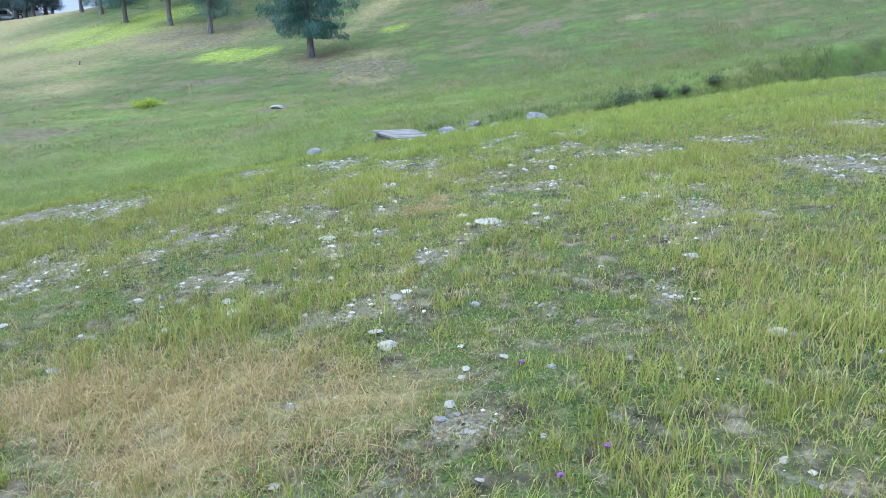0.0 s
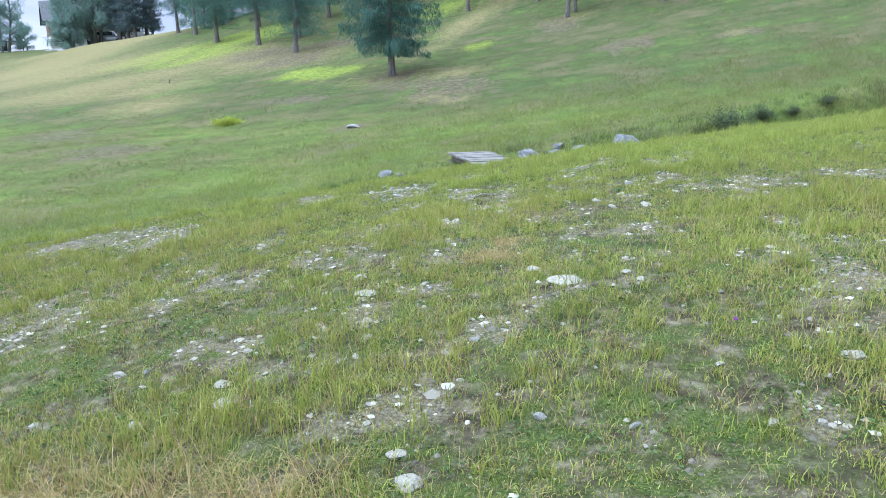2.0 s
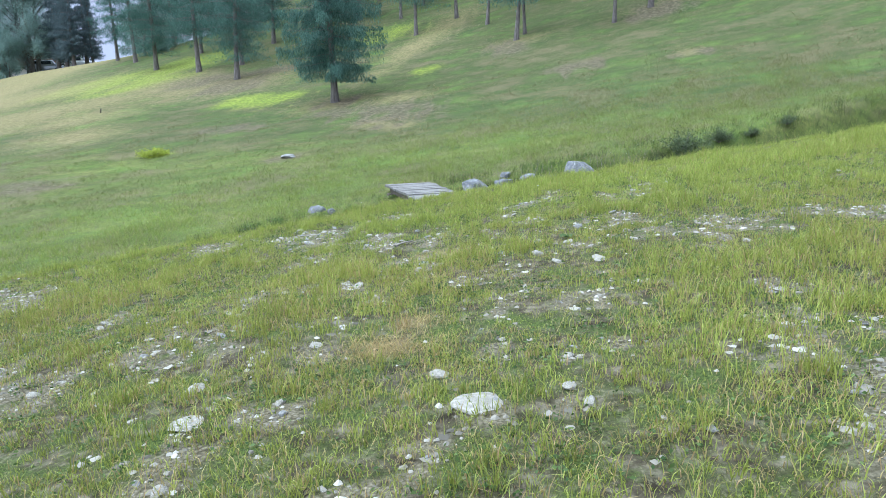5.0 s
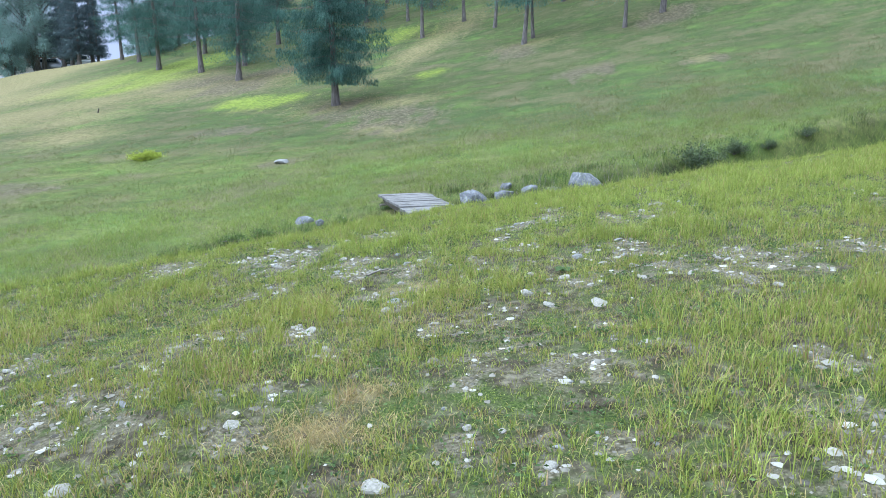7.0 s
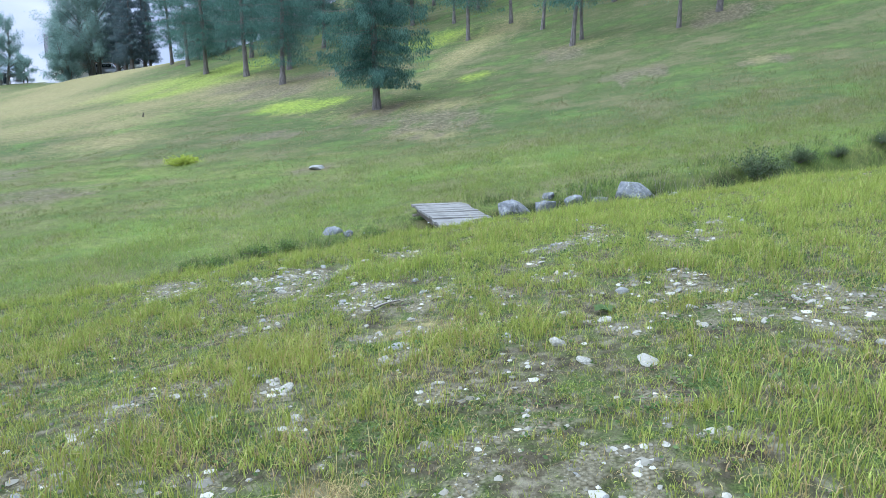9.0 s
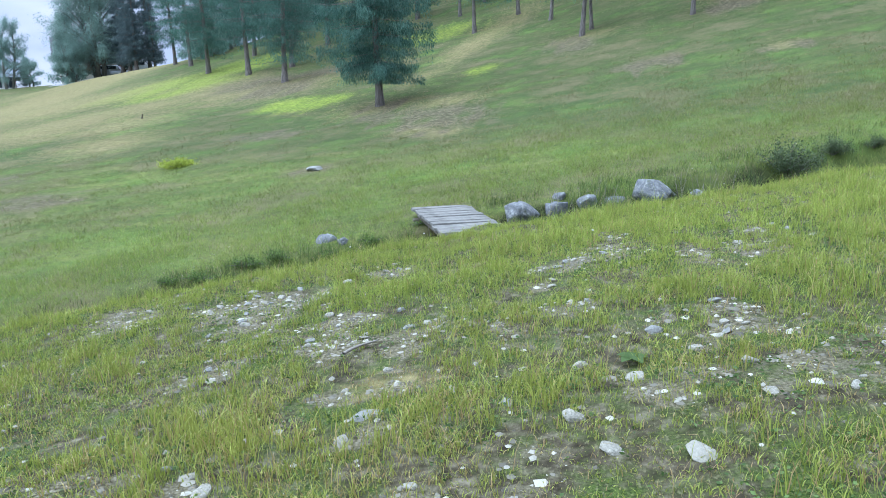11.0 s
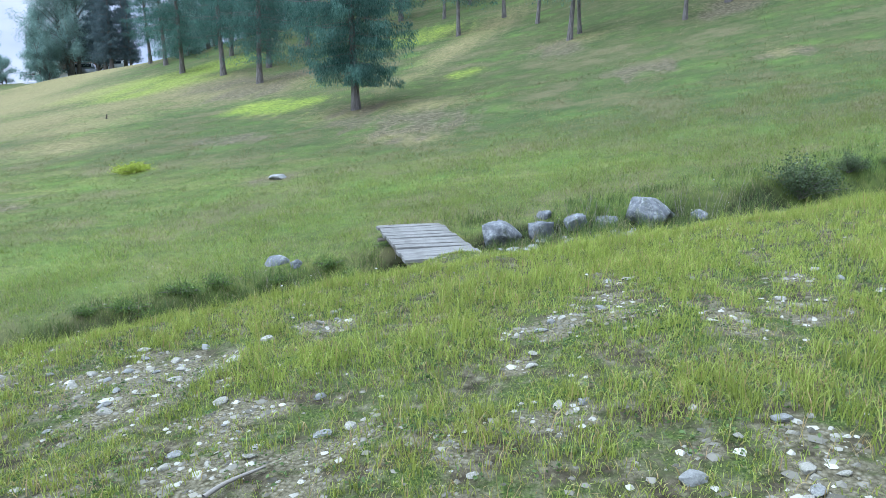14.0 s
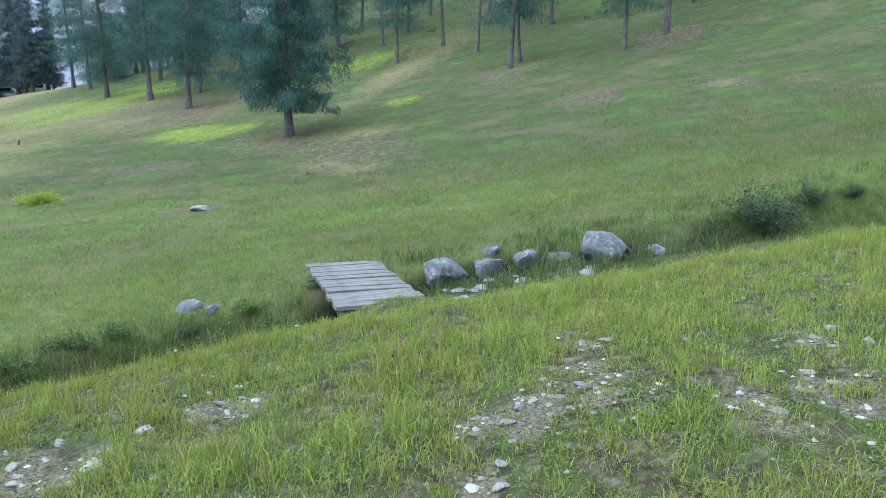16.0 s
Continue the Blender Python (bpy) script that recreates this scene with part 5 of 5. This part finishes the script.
M_PLASTER = plain_material("white_plaster", (0.72, 0.70, 0.66), 0.9, 0, 0.15, 1.2)
M_TIMBER = wood_material("brown_timber", (0.10, 0.055, 0.035), (0.22, 0.13, 0.085))
M_RED = wood_material("red_boards", (0.26, 0.05, 0.04), (0.42, 0.10, 0.075))
M_SHEET = plain_material("slate_roof", (0.15, 0.17, 0.22), 0.55, 0, 0.3, 2.0)
M_SHINGLE = plain_material("dark_shingle_roof", (0.115, 0.115, 0.13), 0.8, 0, 0.4, 4.0)
M_FRAME = plain_material("white_frame", (0.75, 0.75, 0.74), 0.6)
M_GLASS = plain_material("dark_window_glass", (0.03, 0.04, 0.05), 0.08)
M_PAINT = plain_material("silver_car_paint", (0.55, 0.57, 0.60), 0.3, 0.6, 0.05)
M_RUBBER = plain_material("tyre_rubber", (0.02, 0.02, 0.02), 0.85)
M_ASPHALT = plain_material("grey_gravel_road", (0.30, 0.30, 0.31), 0.95, 0, 0.35, 0.8)


def build_houses():
    x, y = -61.8 * PLAN, 102.6 * PLAN
    ob = thing("house", pose(x, y, village_z(x, y) - 0.1, 0, 0, 36), "brown timber chalet with a steep dark roof and white base", "house", "houses at the village edge")
    part("base_wall", gable_bm(11, 9, 2.0, 0.01), M_PLASTER, ob, "white plastered base wall")
    up = part("upper_wall", gable_bm(11.2, 9.2, 2.3, 2.7), M_TIMBER, ob, "dark brown timber upper wall")
    up.location = (0, 0, 2.0)
    roof = part("roof", roof_bm(11.2, 9.2, 2.7, 0.8, 0.22), M_SHINGLE, ob, "steep dark shingle roof")
    roof.location = (0, 0, 4.32)
    part("chimney", box(bmesh.new(), (0.8, 0.8, 1.8), (2.2, 0.8, 2.5), 0.03), M_PLASTER, roof)
    part("balcony", box(bmesh.new(), (11.0, 1.0, 0.16), (0, -5.0, 2.1), 0.02), M_TIMBER, ob)
    part("railing", box(bmesh.new(), (11.0, 0.06, 0.8), (0, -5.46, 2.55), 0.01), M_TIMBER, ob)
    for k in (-3.6, 0, 3.6):
        window_on(ob, k, -4.62, 3.3, 1.2, 1.1, M_FRAME, M_GLASS)
        window_on(ob, k, -4.52, 1.1, 1.2, 1.0, M_FRAME, M_GLASS)
    x, y = -65.2 * PLAN, 81.5 * PLAN
    ob = thing("house", pose(x, y, village_z(x, y) - 0.3, 0, 0, 39), "long house with a blue-grey metal roof and red boarded wall", "house", "houses at the village edge")
    part("wall", gable_bm(12, 8, 2.3, 2.2), M_RED, ob, "red boarded wall")
    roof = part("roof", roof_bm(12, 8, 2.2, 0.7, 0.18), M_SHEET, ob, "blue-grey metal roof")
    roof.location = (0, 0, 2.32)
    part("band", box(bmesh.new(), (5.2, 0.1, 1.7), (3.35, -4.03, 1.35), 0.01), M_FRAME, ob, "white window front")
    for k in (1.4, 2.7, 4.0, 5.2):
        window_on(ob, k, -4.12, 1.4, 0.95, 1.2, M_FRAME, M_GLASS)
    for k in (-4.6, -2.4, -0.4):
        window_on(ob, k, -4.04, 1.4, 0.9, 1.1, M_FRAME, M_GLASS)
    part("terrace", box(bmesh.new(), (6.0, 1.6, 0.4), (3.6, -5.0, 0.5), 0.03), M_PLASTER, ob, "white terrace edge")


def build_car(x, y, turn, paint, label):
    x, y = x * PLAN, y * PLAN
    ob = thing("car", pose(x, y, village_z(x, y) + 0.02, 0, 0, turn), label, "car", "cars in the car park")
    bm = box(bmesh.new(), (4.2, 1.75, 0.62), (0, 0, 0.62), 0.14)
    part("body", bm, paint, ob, smooth=True)
    bm = bmesh.new()
    made = bmesh.ops.create_cube(bm, size=1.0, matrix=pose(-0.2, 0, 1.2) @ Matrix.Diagonal((2.5, 1.6, 0.6, 1)))
    for v in made["verts"]:
        if v.co.z > 1.2:
            v.co.x = -0.2 + (v.co.x + 0.2) * 0.68
            v.co.y *= 0.84
    bmesh.ops.bevel(bm, geom=bm.edges[:], offset=0.06, segments=2, affect="EDGES")
    part("cabin", bm, paint, ob, smooth=True)
    for k in (-1, 1):
        part("side_window", box(bmesh.new(), (1.7, 0.03, 0.36), (-0.2, k * 0.75, 1.2), 0.01, (k * 12, 0, 0)), M_GLASS, ob)
        part("headlight", box(bmesh.new(), (0.06, 0.36, 0.16), (2.09, k * 0.6, 0.72), 0.02), M_FRAME, ob)
        end = part("windscreen" if k > 0 else "rear_window", box(bmesh.new(), (0.03, 1.2, 0.46), (0, 0, 0), 0.01), M_GLASS, ob)
        end.matrix_local = pose(-0.2 + k * 1.07, 0, 1.2, 0, -k * 34, 0)
        for e in (-1.3, 1.3):
            bm = bmesh.new()
            bmesh.ops.create_cone(bm, cap_ends=True, segments=20, radius1=0.32, radius2=0.32, depth=0.2)
            bmesh.ops.bevel(bm, geom=[d for d in bm.edges if d.calc_length() > 0.15], offset=0.02, segments=1, affect="EDGES")
            wheel = part("wheel", bm, M_RUBBER, ob)
            wheel.matrix_local = pose(e, k * 0.78, 0.32, 90)
            bm = bmesh.new()
            bmesh.ops.create_cone(bm, cap_ends=True, segments=14, radius1=0.2, radius2=0.18, depth=0.22)
            part("rim", bm, M_PAINT, wheel)


def build_road():
    t = np.linspace(0, 1, 60)
    cx, cy = (-52.5 + 18 * t) * PLAN, (77.6 + 3.5 * t) * PLAN
    rows = []
    for s in np.linspace(-2.4, 2.4, 7):
        rows.append(np.stack([cx, cy + s, ground_z(cx, cy + s) + 0.05], 1))
    v = np.stack(rows, 1).reshape(-1, 3)
    i = (np.arange(59)[:, None] * 7 + np.arange(6)[None]).ravel()
    tagged(new("road", mesh_of("road", v, np.stack([i, i + 7, i + 8, i + 1], 1), M_ASPHALT, True)), "pale grey gravel lane past the aspens", "road", kind="structure")


build_houses()
build_road()
build_car(-44.9, 78.6, 20, M_PAINT, "silver car parked behind the aspens")
build_car(-41.9, 79.1, 15, plain_material("white_car_paint", (0.75, 0.76, 0.77), 0.3, 0, 0.04), "white car parked beside the silver one")
